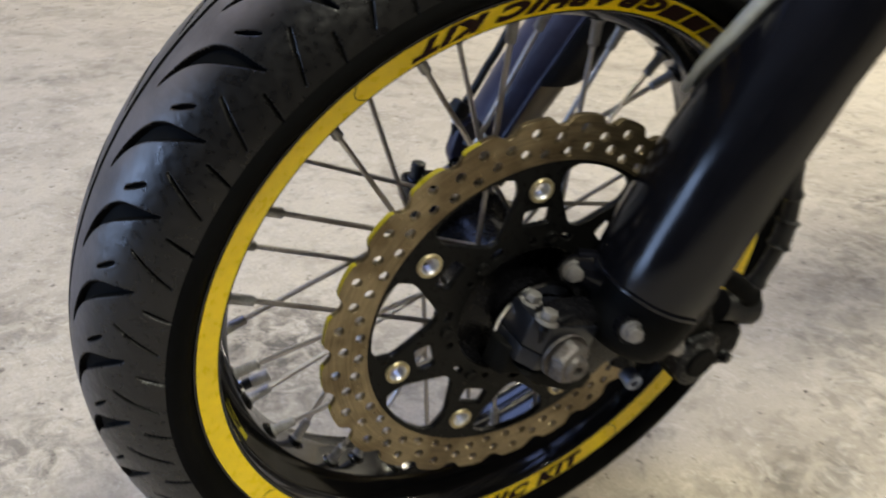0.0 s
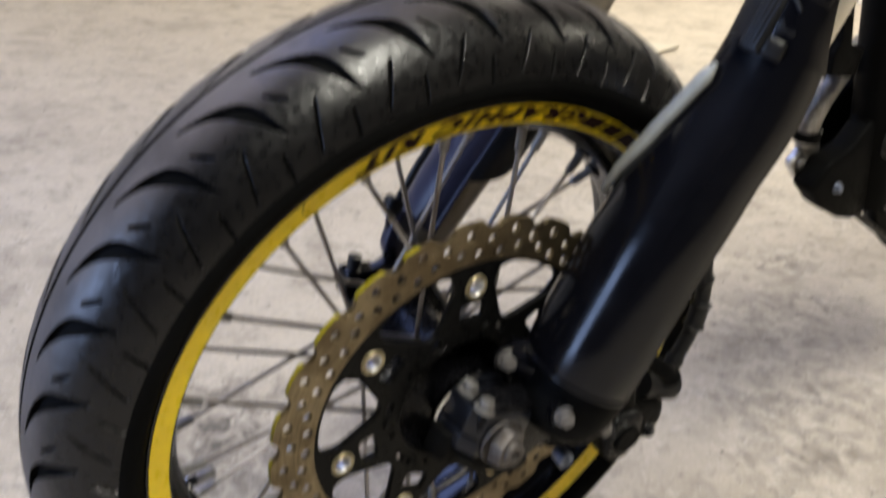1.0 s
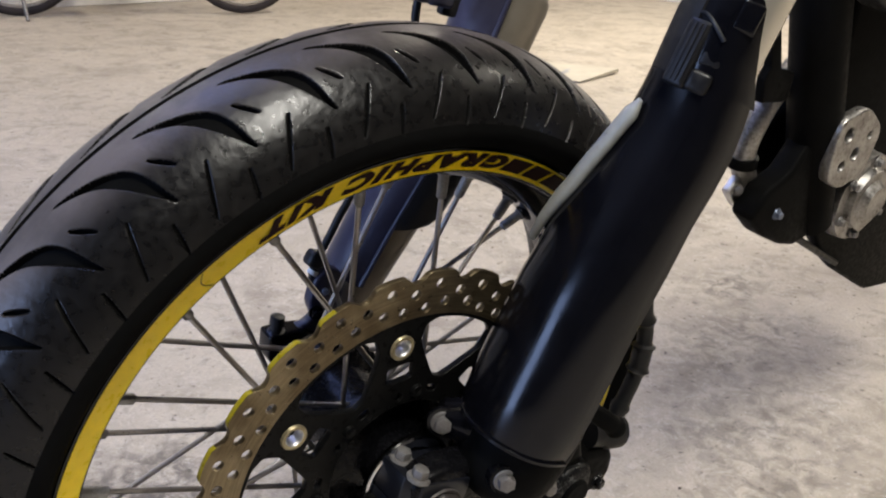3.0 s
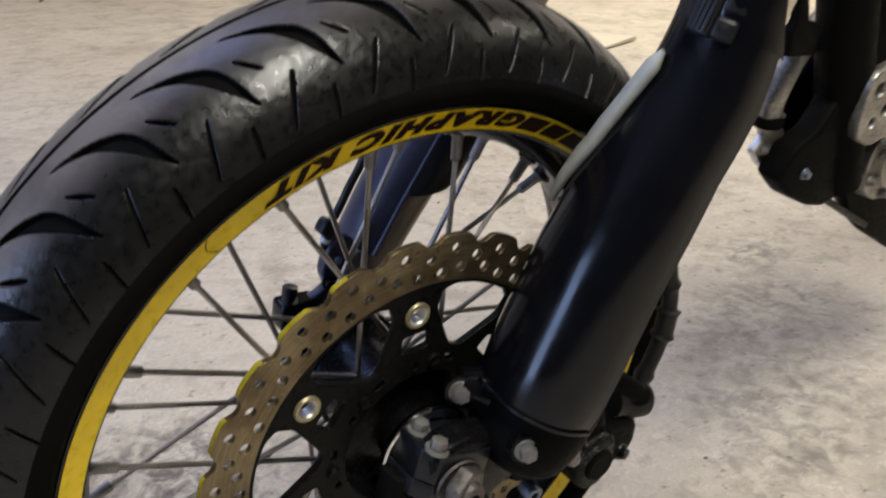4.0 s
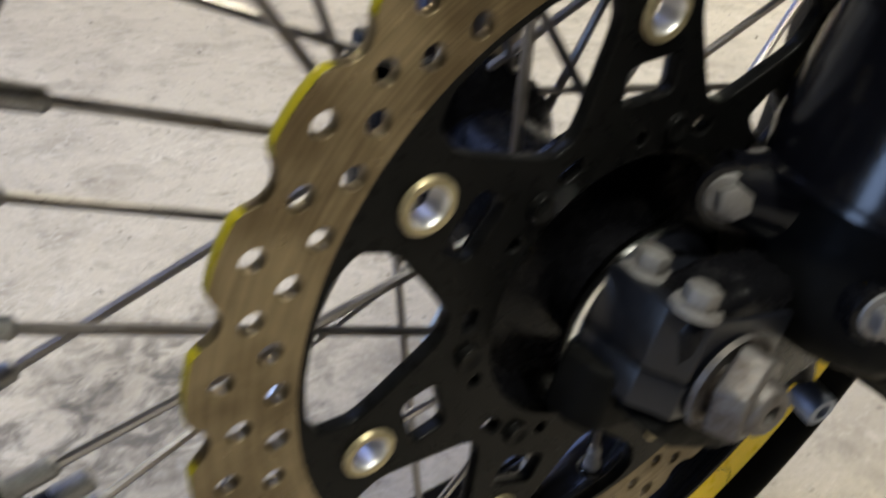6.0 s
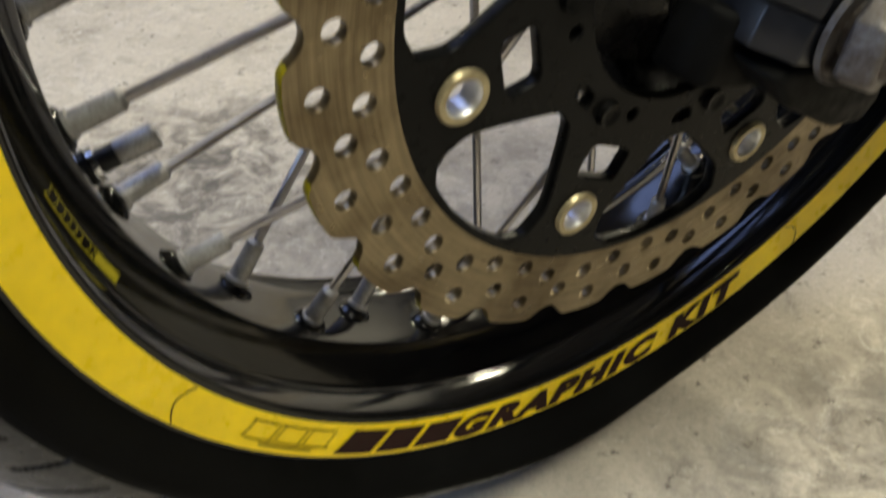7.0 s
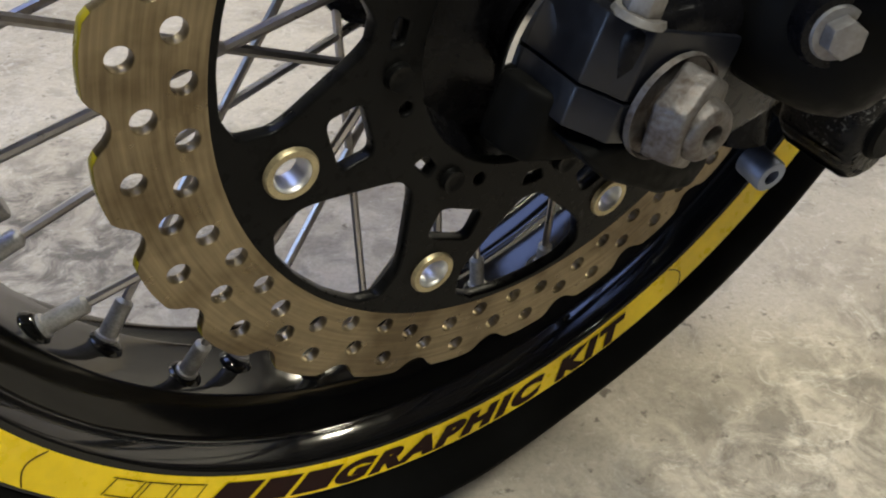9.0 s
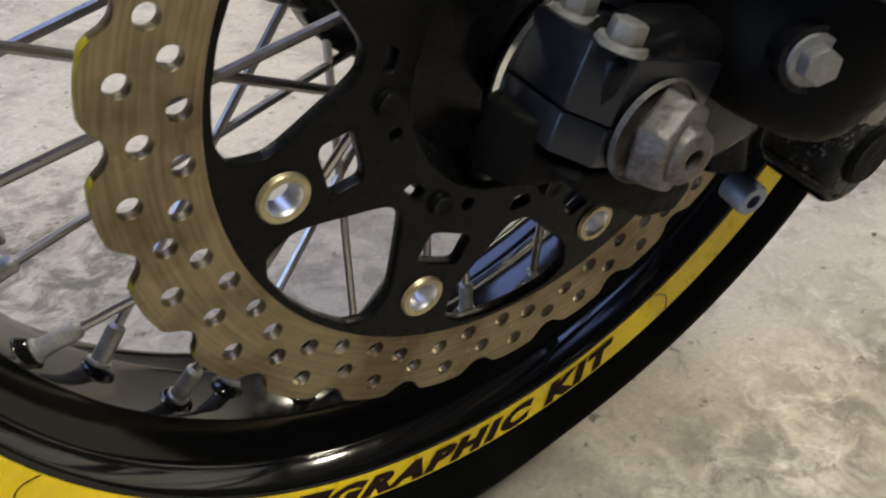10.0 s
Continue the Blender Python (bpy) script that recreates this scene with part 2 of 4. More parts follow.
    k.new(thin.outputs[0], some.inputs[0]), k.new(cloud(6.0, 5, 0.6, 0.50, 0.62), some.inputs[1])
    c = mix(some.outputs[0], c, (0.66, 0.61, 0.54), amount=0.6)
    # oily smudges, and shade painted in beside the motorcycle: centre, half lengths
    for cx, cy, sx, sy, depth in ((-0.08, 0.44, 0.20, 0.13, 1.0), (0.05, 0.30, 0.20, 0.10, 0.5), (0.02, 0.50, 0.07, 0.04, 0.6), (1.10, 4.17, 0.10, 0.05, 0.8), (0.82, 3.44, 0.07, 0.04, 0.6), (-0.13, 1.66, 0.20, 0.05, 0.5), (1.10, 0.46, 0.13, 0.07, 0.7), (0.72, 0.12, 0.22, 0.13, 0.55), (0.92, 0.30, 0.20, 0.10, 0.6), (0.62, 0.02, 0.12, 0.05, 0.5), (-0.33, 0.62, 0.10, 0.08, 0.6), (-0.12, 0.36, 0.08, 0.04, 0.7), (0.20, -0.05, 0.20, 0.08, 0.7), (0.40, -0.02, 0.14, 0.06, 0.6), (-0.36, 0.36, 0.12, 0.10, 0.7)):
        shift, gap, edge, both = n.new("ShaderNodeVectorMath"), n.new("ShaderNodeVectorMath"), n.new("ShaderNodeMapRange"), n.new("ShaderNodeMath")
        shift.operation, gap.operation, both.operation = "MULTIPLY_ADD", "LENGTH", "MULTIPLY"
        shift.inputs[1].default_value, shift.inputs[2].default_value = (1 / sx, 1 / sy, 0), (-cx / sx, -cy / sy, 0)
        k.new(where, shift.inputs[0]), k.new(shift.outputs[0], gap.inputs[0]), k.new(gap.outputs["Value"], edge.inputs["Value"])
        edge.inputs["From Min"].default_value, edge.inputs["From Max"].default_value = 1.3, 0.3
        k.new(edge.outputs[0], both.inputs[0]), k.new(cloud(30.0, 6, 0.7, 0.44, 0.60, 0.6), both.inputs[1])
        c = mix(both.outputs[0], c, (0.13, 0.115, 0.10), amount=depth)
    k.new(c, b.inputs["Base Color"])
    rough = n.new("ShaderNodeMapRange")
    rough.inputs["To Min"].default_value, rough.inputs["To Max"].default_value = 0.55, 0.85
    k.new(cloud(9.0, 6, 0.6, 0.3, 0.7), rough.inputs["Value"]), k.new(rough.outputs[0], b.inputs["Roughness"])
    relief = n.new("ShaderNodeTexNoise")
    relief.inputs["Scale"].default_value, relief.inputs["Detail"].default_value, relief.inputs["Roughness"].default_value = 55, 9, 0.68
    k.new(where, relief.inputs["Vector"])
    bn = n.new("ShaderNodeBump")
    bn.inputs["Strength"].default_value, bn.inputs["Distance"].default_value = 0.45, 0.006
    k.new(relief.outputs["Fac"], bn.inputs["Height"]), k.new(bn.outputs[0], b.inputs["Normal"])
    return m


FLOOR = concrete()
DARK_WALL = material("dark_painted_wall", (0.050, 0.045, 0.042), 0.8, vary=0.2, scale=3)


# ---- building helpers ----
def part(name, bm, mat, parent=None, label="", m=None, smooth=True):
    """One mesh object out of a bmesh or a mesh, under a thing or a part."""
    if isinstance(bm, bmesh.types.BMesh):
        me = bpy.data.meshes.new(name)
        bm.normal_update()
        bm.to_mesh(me)
        bm.free()
    else:
        me = bm
    for one in (mat if isinstance(mat, (list, tuple)) else [mat]):
        me.materials.append(one)
    if smooth:
        for p in me.polygons:
            p.use_smooth = True
        me.set_sharp_from_angle(angle=radians(38))
    ob = new(name, me)
    if parent is not None:
        ob.parent = parent
    if m is not None:
        ob.matrix_basis = m
    return tagged(ob, label)


def lathe(profile, n=96, closed=False):
    """A body turned round the y axis from (y, r) points."""
    bm = bmesh.new()
    rings = []
    for i in range(n):
        a = 2 * math.pi * i / n
        rings.append([bm.verts.new((r * math.cos(a), y, r * math.sin(a))) for y, r in profile])
    count = len(profile)
    for i in range(n):
        p, q = rings[i], rings[(i + 1) % n]
        for j in range(count if closed else count - 1):
            bm.faces.new((p[j], p[(j + 1) % count], q[(j + 1) % count], q[j]))
    bmesh.ops.remove_doubles(bm, verts=bm.verts, dist=1e-6)
    bmesh.ops.recalc_face_normals(bm, faces=bm.faces)
    return bm


def sweep(points, radii, n=14, flat=1.0, side=None, caps=True):
    """A round (or flattened) bar along a line of points."""
    bm = bmesh.new()
    pts = [Vector(p) for p in points]
    radii = radii if isinstance(radii, (list, tuple)) else [radii] * len(pts)
    rings = []
    up = Vector(side) if side else None
    for i, p in enumerate(pts):
        d = (pts[min(i + 1, len(pts) - 1)] - pts[max(i - 1, 0)]).normalized()
        if up is None:
            up = d.orthogonal()
        u = (up - d * up.dot(d)).normalized()
        up = u if side is None else up
        v = d.cross(u)
        rings.append([bm.verts.new(p + radii[i] * (math.cos(a) * u + flat * math.sin(a) * v)) for a in (2 * math.pi * j / n for j in range(n))])
    for p, q in zip(rings, rings[1:]):
        for j in range(n):
            bm.faces.new((p[j], p[(j + 1) % n], q[(j + 1) % n], q[j]))
    if caps:
        bm.faces.new(list(reversed(rings[0])))
        bm.faces.new(rings[-1])
    bmesh.ops.recalc_face_normals(bm, faces=bm.faces)
    return bm


def curve(points, steps=8):
    """A smooth line through the points."""
    p = [Vector(q) for q in points]
    out = []
    for i in range(len(p) - 1):
        a, b, c, d = p[max(i - 1, 0)], p[i], p[i + 1], p[min(i + 2, len(p) - 1)]
        for s in range(steps):
            t = s / steps
            out.append(0.5 * (2 * b + (c - a) * t + (2 * a - 5 * b + 4 * c - d) * t * t + (3 * b - a - 3 * c + d) * t ** 3))
    return out + [p[-1]]


def box(size, at=(0, 0, 0), turn=(0, 0, 0), bevel=0.003, taper=1.0):
    """A block with rounded edges; taper narrows its top."""
    bm = bmesh.new()
    bmesh.ops.create_cube(bm, size=1)
    for v in bm.verts:
        k = taper if v.co.z > 0 else 1.0
        v.co = Vector((v.co.x * size[0] * k, v.co.y * size[1] * k, v.co.z * size[2]))
    if bevel:
        bmesh.ops.bevel(bm, geom=bm.edges[:], offset=bevel, segments=3, affect="EDGES", profile=0.5)
    bmesh.ops.transform(bm, matrix=pose(*at, *turn), verts=bm.verts)
    return bm


def prism(outline, y0, y1, bevel=0.002, segs=3):
    """A block from an (x, z) outline between two y planes."""
    bm = bmesh.new()
    a = [bm.verts.new((x, y0, z)) for x, z in outline]
    b = [bm.verts.new((x, y1, z)) for x, z in outline]
    bm.faces.new(a), bm.faces.new(list(reversed(b)))
    for i in range(len(a)):
        j = (i + 1) % len(a)
        bm.faces.new((a[j], a[i], b[i], b[j]))
    bmesh.ops.recalc_face_normals(bm, faces=bm.faces)
    if bevel:
        bmesh.ops.bevel(bm, geom=bm.edges[:], offset=bevel, segments=segs, affect="EDGES", profile=0.5)
    return bm


def upright(outline, z0, z1, bevel=0.002, segs=3):
    """A block from an (x, y) outline between two heights."""
    bm = prism(outline, -z1, -z0, bevel, segs)
    bmesh.ops.transform(bm, matrix=Matrix(((1, 0, 0, 0), (0, 0, 1, 0), (0, -1, 0, 0), (0, 0, 0, 1))), verts=bm.verts)
    return bm


def plate(loops, thick, y, bevel=0.0):
    """A flat plate with holes, from (x, z) loops: the outline first."""
    cu = bpy.data.curves.new("plate", "CURVE")
    cu.dimensions, cu.fill_mode, cu.extrude, cu.bevel_depth, cu.bevel_resolution = "2D", "BOTH", thick / 2 - bevel, bevel, 1
    for loop in loops:
        sp = cu.splines.new("POLY")
        sp.points.add(len(loop) - 1)
        sp.use_cyclic_u = True
        for p, (x, z) in zip(sp.points, loop):
            p.co = (x, z, 0, 1)
    ob = bpy.data.objects.new("plate", cu)
    scene.collection.objects.link(ob)
    me = bpy.data.meshes.new_from_object(ob.evaluated_get(bpy.context.evaluated_depsgraph_get()))
    bpy.data.objects.remove(ob)
    me.transform(Matrix.Translation((0, y, 0)) @ Matrix.Rotation(radians(90), 4, "X"))
    me.materials.clear()
    return me


def lettering(text, size=1.0, weight=0.0):
    """The flat mesh of a word in the built-in font."""
    cu = bpy.data.curves.new("word", "FONT")
    cu.body, cu.size, cu.offset = text, size, weight
    cu.fill_mode, cu.space_character = "FRONT", 1.22
    ob = bpy.data.objects.new("word", cu)
    scene.collection.objects.link(ob)
    me = bpy.data.meshes.new_from_object(ob.evaluated_get(bpy.context.evaluated_depsgraph_get()))
    bpy.data.objects.remove(ob)
    me.materials.clear()
    return me


def polar(r, a):
    return (r * math.cos(radians(a)), r * math.sin(radians(a)))


def rounded(loop, k=0.25, steps=5):
    """The loop with its corners cut to curves."""
    out = []
    n = len(loop)
    for i in range(n):
        p, c, q = Vector(loop[i - 1]), Vector(loop[i]), Vector(loop[(i + 1) % n])
        a, b = c.lerp(p, k), c.lerp(q, k)
        for s in range(steps + 1):
            t = s / steps
            v = a * (1 - t) ** 2 + c * 2 * t * (1 - t) + b * t * t
            out.append((v.x, v.y))
    return out


def empty(name, m):
    ob = new(name)
    ob.empty_display_size = 0.1
    ob.matrix_basis = m
    return ob


def bolt(name, parent, at, direction, r=0.009, h=0.007, mat=None, washer=True, socket=False, label=""):
    """A flanged hexagon bolt head that looks along direction."""
    bm = bmesh.new()
    bmesh.ops.create_cone(bm, cap_ends=True, segments=6 if not socket else 24, radius1=r * (0.78 if not socket else 1.0), radius2=r * (0.74 if not socket else 0.94), depth=h)
    bmesh.ops.translate(bm, verts=bm.verts, vec=(0, 0, h / 2 + 0.001))
    if socket:
        top = max(bm.faces, key=lambda fc: fc.calc_center_median().z)
        bmesh.ops.inset_region(bm, faces=[top], thickness=r * 0.5, depth=0)
        bmesh.ops.translate(bm, verts=top.verts, vec=(0, 0, -h * 0.6))
    bmesh.ops.bevel(bm, geom=[e for e in bm.edges], offset=r * 0.06, segments=2, affect="EDGES", profile=0.5)
    if washer:
        bmesh.ops.create_cone(bm, cap_ends=True, segments=28, radius1=r * 1.12, radius2=r * 1.0, depth=0.0022)
    turn = Vector(direction).to_track_quat("Z", "Y").to_matrix().to_4x4()
    bmesh.ops.transform(bm, matrix=Matrix.Translation(at) @ turn, verts=bm.verts)
    return part(name, bm, mat or ZINC, parent, label)


# ---- the room ----
def slab(name, x0, x1, y0, y1, z0, z1, mat, label, category=""):
    bm = bmesh.new()
    bmesh.ops.create_cube(bm, size=1)
    for v in bm.verts:
        v.co = Vector(((x0 + x1) / 2 + v.co.x * (x1 - x0), (y0 + y1) / 2 + v.co.y * (y1 - y0), (z0 + z1) / 2 + v.co.z * (z1 - z0)))
    return tagged(part(name, bm, mat, smooth=False), label, category, kind="structure")


X0, X1, Y0, Y1, TOP = -4.0, 4.74, -4.0, 4.76, 2.8
DOOR0, DEEP = 3.26, 5.60


def floor_sheet():
    """Uneven concrete: a fine sheet near the vehicle, coarse beyond."""
    bm = bmesh.new()
    bmesh.ops.create_grid(bm, x_segments=140, y_segments=140, size=0.5)
    for v in bm.verts:
        x = X0 - 0.2 + (v.co.x + 0.5) * (X1 - X0 + 0.4)
        y = Y0 - 0.2 + (v.co.y + 0.5) * (DEEP - Y0 + 0.4)
        v.co = Vector((x, y, 0.004 * noise.noise(Vector((x * 0.9, y * 0.9, 0))) + 0.0012 * noise.noise(Vector((x * 6, y * 6, 3))) - 0.002))
    return bm


tagged(part("floor", floor_sheet(), FLOOR), "worn beige concrete floor with dark oil stains and painted shade", "floor", kind="structure")
slab("wall_north", X0 - 0.2, 2.68, Y1, Y1 + 0.2, 0, TOP, WHITE_WALL, "dirty whitewashed plaster wall behind the bicycle", "wall")
slab("wall_pier", 2.68, DOOR0, Y1 + 0.02, Y1 + 0.2, 0, TOP, BROWN, "brown painted wall strip beside the dark doorway", "wall")
slab("wall_door_jamb", DOOR0 - 0.1, DOOR0, Y1 + 0.2, DEEP, 0, TOP, BROWN, "brown side wall of the doorway recess", "wall")
slab("wall_recess", DOOR0, X1 + 0.2, DEEP, DEEP + 0.2, 0, TOP, DARK_DOOR, "dark brown back wall of the recess", "wall")
slab("wall_east_1", X1, X1 + 0.2, 1.40, DEEP, 0, TOP, WHITE_WALL, "whitewashed side wall meeting the floor", "wall")
# unseen half, darkened to stand in reflections for the motorcycle's missing body
slab("wall_east_2", X1, X1 + 0.2, Y0 - 0.2, 1.40, 0, TOP, DARK_WALL, "unseen side wall, darkened to dim reflections", "wall")
slab("wall_west_1", X0 - 0.2, X0, Y0, -0.10, 0, TOP, DARK_WALL, "plain dark painted wall beside the doorway", "wall")
slab("wall_west_2", X0 - 0.2, X0, 1.80, Y1, 0, TOP, DARK_WALL, "plain dark painted wall beside the doorway", "wall")
slab("wall_west_lintel", X0 - 0.2, X0, -0.10, 1.80, 2.02, TOP, DARK_WALL, "plain dark painted wall over the doorway", "wall")
slab("ground", X0 - 9.0, X0 - 0.2, -6, 6, -0.1, -0.012, FLOOR, "dim concrete yard outside the open doorway", "ground")
slab("wall_south", X0 - 0.2, X1, Y0 - 0.2, Y0, 0, TOP, DARK_WALL, "plain dark painted wall", "wall")
slab("ceiling", X0 - 0.2, X1 + 0.2, Y0 - 0.2, DEEP + 0.2, TOP, TOP + 0.15, CEILING, "plain dark grey-beige plaster ceiling", "ceiling")


# ---- the motorcycle: x runs to its rear, y along the axle to its far side, z up in the wheel's plane, origin on the axle ----
LEAN, HUB = 8.128, 0.2975
bike = empty("motorcycle", Matrix.Translation((0, 0, HUB)) @ pose(0, 0, 0, LEAN) @ Matrix.Translation((0, 0, -HUB)))
tagged(bike, "black motorcycle with yellow rim decals leaning on the concrete", "motorcycle")
AXLE = Matrix.Translation((0, 0, HUB))
MID = 0.047            # the wheel's middle plane


def bike_part(name, bm, mat, label="", parent=None, smooth=True):
    return part(name, bm, mat, parent or bike, label, AXLE if parent is None else None, smooth)


def tyre_mesh():
    """A road tyre with curved tread cuts: depth of the cuts worked out point by point."""
    ring_r, tall, wide = 0.240, 0.0672, 0.0662
    period, per = 360.0 / 35, 84
    cols = 35 * per
    phi = np.concatenate([np.linspace(-70, 0, 141)[:-1], np.linspace(0, 6, 25)[:-1], np.linspace(6, 30, 32)[:-1], np.linspace(30, 70, 18)])
    th = np.arange(cols) * 360.0 / cols
    T, P = np.meshgrid(th, phi, indexing="ij")

    def cut(off, half, soft=0.34):
        d = np.abs((T - off + period / 2) % period - period / 2)
        return np.clip((half - d) / soft + 0.5, 0, 1) * (half > 0)

    def blade(p):
        """The long curved cut, its small slit and two thin shoulder sipes on one flank."""
        s = np.clip((p + 48) / 41, 0, 1)
        inside = ((p > -48) & (p < -7)).astype(float)
        main = cut(4.0 * s + 5.4 * s ** 6, inside * (0.26 + 1.55 * s) * np.sin(np.pi * np.clip(s * 0.97 + 0.015, 0, 1)) ** 0.55)
        s2 = np.clip((p + 34) / 11, 0, 1)
        slit = cut(-2.4 + 2.0 * s2, ((p > -34) & (p < -23)) * 0.28 * np.sin(np.pi * s2) ** 0.5)
        s3 = np.clip((p + 66) / 26, 0, 1)
        sipe = cut(-2.0 - 3.0 * s3, ((p > -66) & (p < -40)) * 0.19 * np.sin(np.pi * s3) ** 0.3, 0.22)
        s4 = np.clip((p + 70) / 16, 0, 1)
        short = cut(-7.4 - 0.9 * s4, ((p > -70) & (p < -54)) * 0.24 * np.sin(np.pi * s4) ** 0.3, 0.22)
        return np.maximum.reduce([main * 0.0045, slit * 0.0035, sipe * 0.002, short * 0.002])

    depth = np.maximum(blade(P), np.roll(blade(-P), per // 2, axis=0))
    depth = np.maximum(depth, 0.0052 * np.clip(3.4 - np.abs(P - 3.0) / 0.5, 0, 1))
    a, b = np.radians(T), np.radians(P)
    shape = np.sign(np.sin(b)) * np.abs(np.sin(b)) ** 0.96
    r = ring_r + (tall - depth) * np.cos(b)
    y = MID + (wide - depth) * shape
    side = [(0.2600, 0.0020), (0.2565, 0.0017), (0.2530, 0.0028), (0.2500, 0.0052), (0.2472, 0.0090), (0.2452, 0.0122), (0.2440, 0.0140), (0.2430, 0.0165), (0.239, 0.022)]
    near = np.array(side)[::-1]
    r = np.concatenate([np.tile(near[:, 0], (cols, 1)), r, np.tile(near[::-1, 0], (cols, 1))], 1)
    yn = np.array([MID - wide + d for d in near[:, 1]])
    yf = np.array([MID + wide - d for d in near[::-1, 1]])
    y = np.concatenate([np.tile(yn, (cols, 1)), y, np.tile(yf, (cols, 1))], 1)
    A = np.repeat(a[:, :1], r.shape[1], 1)
    # the walls swell beside the contact patch
    y = MID + (y - MID) * (1 + 0.082 * np.exp(-((np.degrees(A) - 267) / 14) ** 2) * np.clip((r - 0.246) / 0.010, 0, 1))
    xyz = np.stack([r * np.cos(A), y, r * np.sin(A)], -1)
    # the tread flattens where it carries the load
    c, s = math.cos(radians(LEAN)), math.sin(radians(LEAN))
    low = HUB + xyz[..., 1] * s + xyz[..., 2] * c
    xyz[..., 2] += np.clip(-low, 0, None) / c
    rows = r.shape[1]
    i, j = np.meshgrid(np.arange(cols), np.arange(rows - 1), indexing="ij")
    i2 = (i + 1) % cols
    faces = np.stack([i * rows + j, i * rows + j + 1, i2 * rows + j + 1, i2 * rows + j], -1).reshape(-1, 4)
    me = bpy.data.meshes.new("tyre")
    me.from_pydata(xyz.reshape(-1, 3).tolist(), [], faces.tolist())
    mats = np.where((np.abs(np.concatenate([np.full(9, -90), phi, np.full(9, 90)])[:-1]) > 69.9), 1, 0)
    # the cuts keep their dull unworn rubber, which also paints in their shade
    deep = np.zeros((cols, rows))
    deep[:, 9:-9] = depth
    mean = (deep + np.roll(deep, -1, axis=0))
    mean = (mean[:, :-1] + mean[:, 1:]) / 4
    mats = np.maximum(np.tile(mats, (cols, 1)), (mean > 0.0008).astype(int))
    me.polygons.foreach_set("material_index", mats.ravel().astype(np.int32))
    return me


tyre = bike_part("tyre", tyre_mesh(), [RUBBER, SIDEWALL], "worn black road tyre with curved tread cuts")

RIM = [(-0.0042, 0.2447), (-0.0056, 0.2444), (-0.0064, 0.2437), (-0.0065, 0.2429), (-0.0062, 0.2422), (-0.0018, 0.2265), (-0.0012, 0.2255), (0.0002, 0.2248), (0.0024, 0.2244), (0.0050, 0.2241), (0.0078, 0.22395), (0.0104, 0.22395), (0.0126, 0.2241), (0.0140, 0.22435), (0.0152, 0.2245), (0.0162, 0.2241), (0.0172, 0.2230), (0.0205, 0.2190),
       (0.0260, 0.2141), (0.0294, 0.2116), (0.0300, 0.2112), (0.0308, 0.2110), (0.0380, 0.2106), (MID, 0.2105)]
RIM = RIM + [(2 * MID - y, r) for y, r in reversed(RIM[:-1])]
RIM += [(2 * MID - 0.010, 0.2390), (2 * MID - 0.02, 0.2260), (0.02, 0.2260), (0.010, 0.2390)]
rim = bike_part("rim", lathe(RIM, 200, True), BLACK_GLOSS, "gloss black wire-spoked rim")


def flange(r, lift=0.0):
    """The y at which the rim's outer lip stands at a radius."""
    return -0.0018 - 0.0044 * (r - 0.2265) / 0.0157 - lift


def band(r0, r1, a0, a1, lift, n=90, slant=0.0):
    """A strip of film on the rim's lip between two angles."""
    bm = bmesh.new()
    rows = []
    for i in range(n + 1):
        row = []
        for k in range(4):
            r = r0 + (r1 - r0) * k / 3
            a = radians(a0 + (a1 - a0) * i / n + slant * (0.5 - k / 3))
            row.append(bm.verts.new((r * math.cos(a), flange(r, lift), r * math.sin(a))))
        rows.append(row)
    for p, q in zip(rows, rows[1:]):
        for k in range(3):
            bm.faces.new((p[k], p[k + 1], q[k + 1], q[k]))
    bmesh.ops.recalc_face_normals(bm, faces=bm.faces)
    return bm


decal = bike_part("rim_decal", band(0.2271, 0.2420, 0, 360, 0.0004, 240), YELLOW, "glossy yellow film ring with black print", rim)


def bent_word(text, a0, a1, r_base, r_top, name, lean=0.42):
    """A word laid along the ring, its letters' heads towards the axle."""
    me = lettering(text, 1.0, 0.074)
    co = np.empty(len(me.vertices) * 3)
    me.vertices.foreach_get("co", co)
    co = co.reshape(-1, 3)
    co[:, 0] += lean * co[:, 1]
    lo, hi = co.min(0), co.max(0)
    u, v = (co[:, 0] - lo[0]) / (hi[0] - lo[0]), (co[:, 1] - lo[1]) / (hi[1] - lo[1])
    a, r = np.radians(a0 + (a1 - a0) * u), r_base + (r_top - r_base) * v
    xyz = np.stack([r * np.cos(a), flange(r, 0.0009), r * np.sin(a)], 1)
    me.vertices.foreach_set("co", xyz.ravel())
    return bike_part(name, me, INK, "", decal, smooth=False)


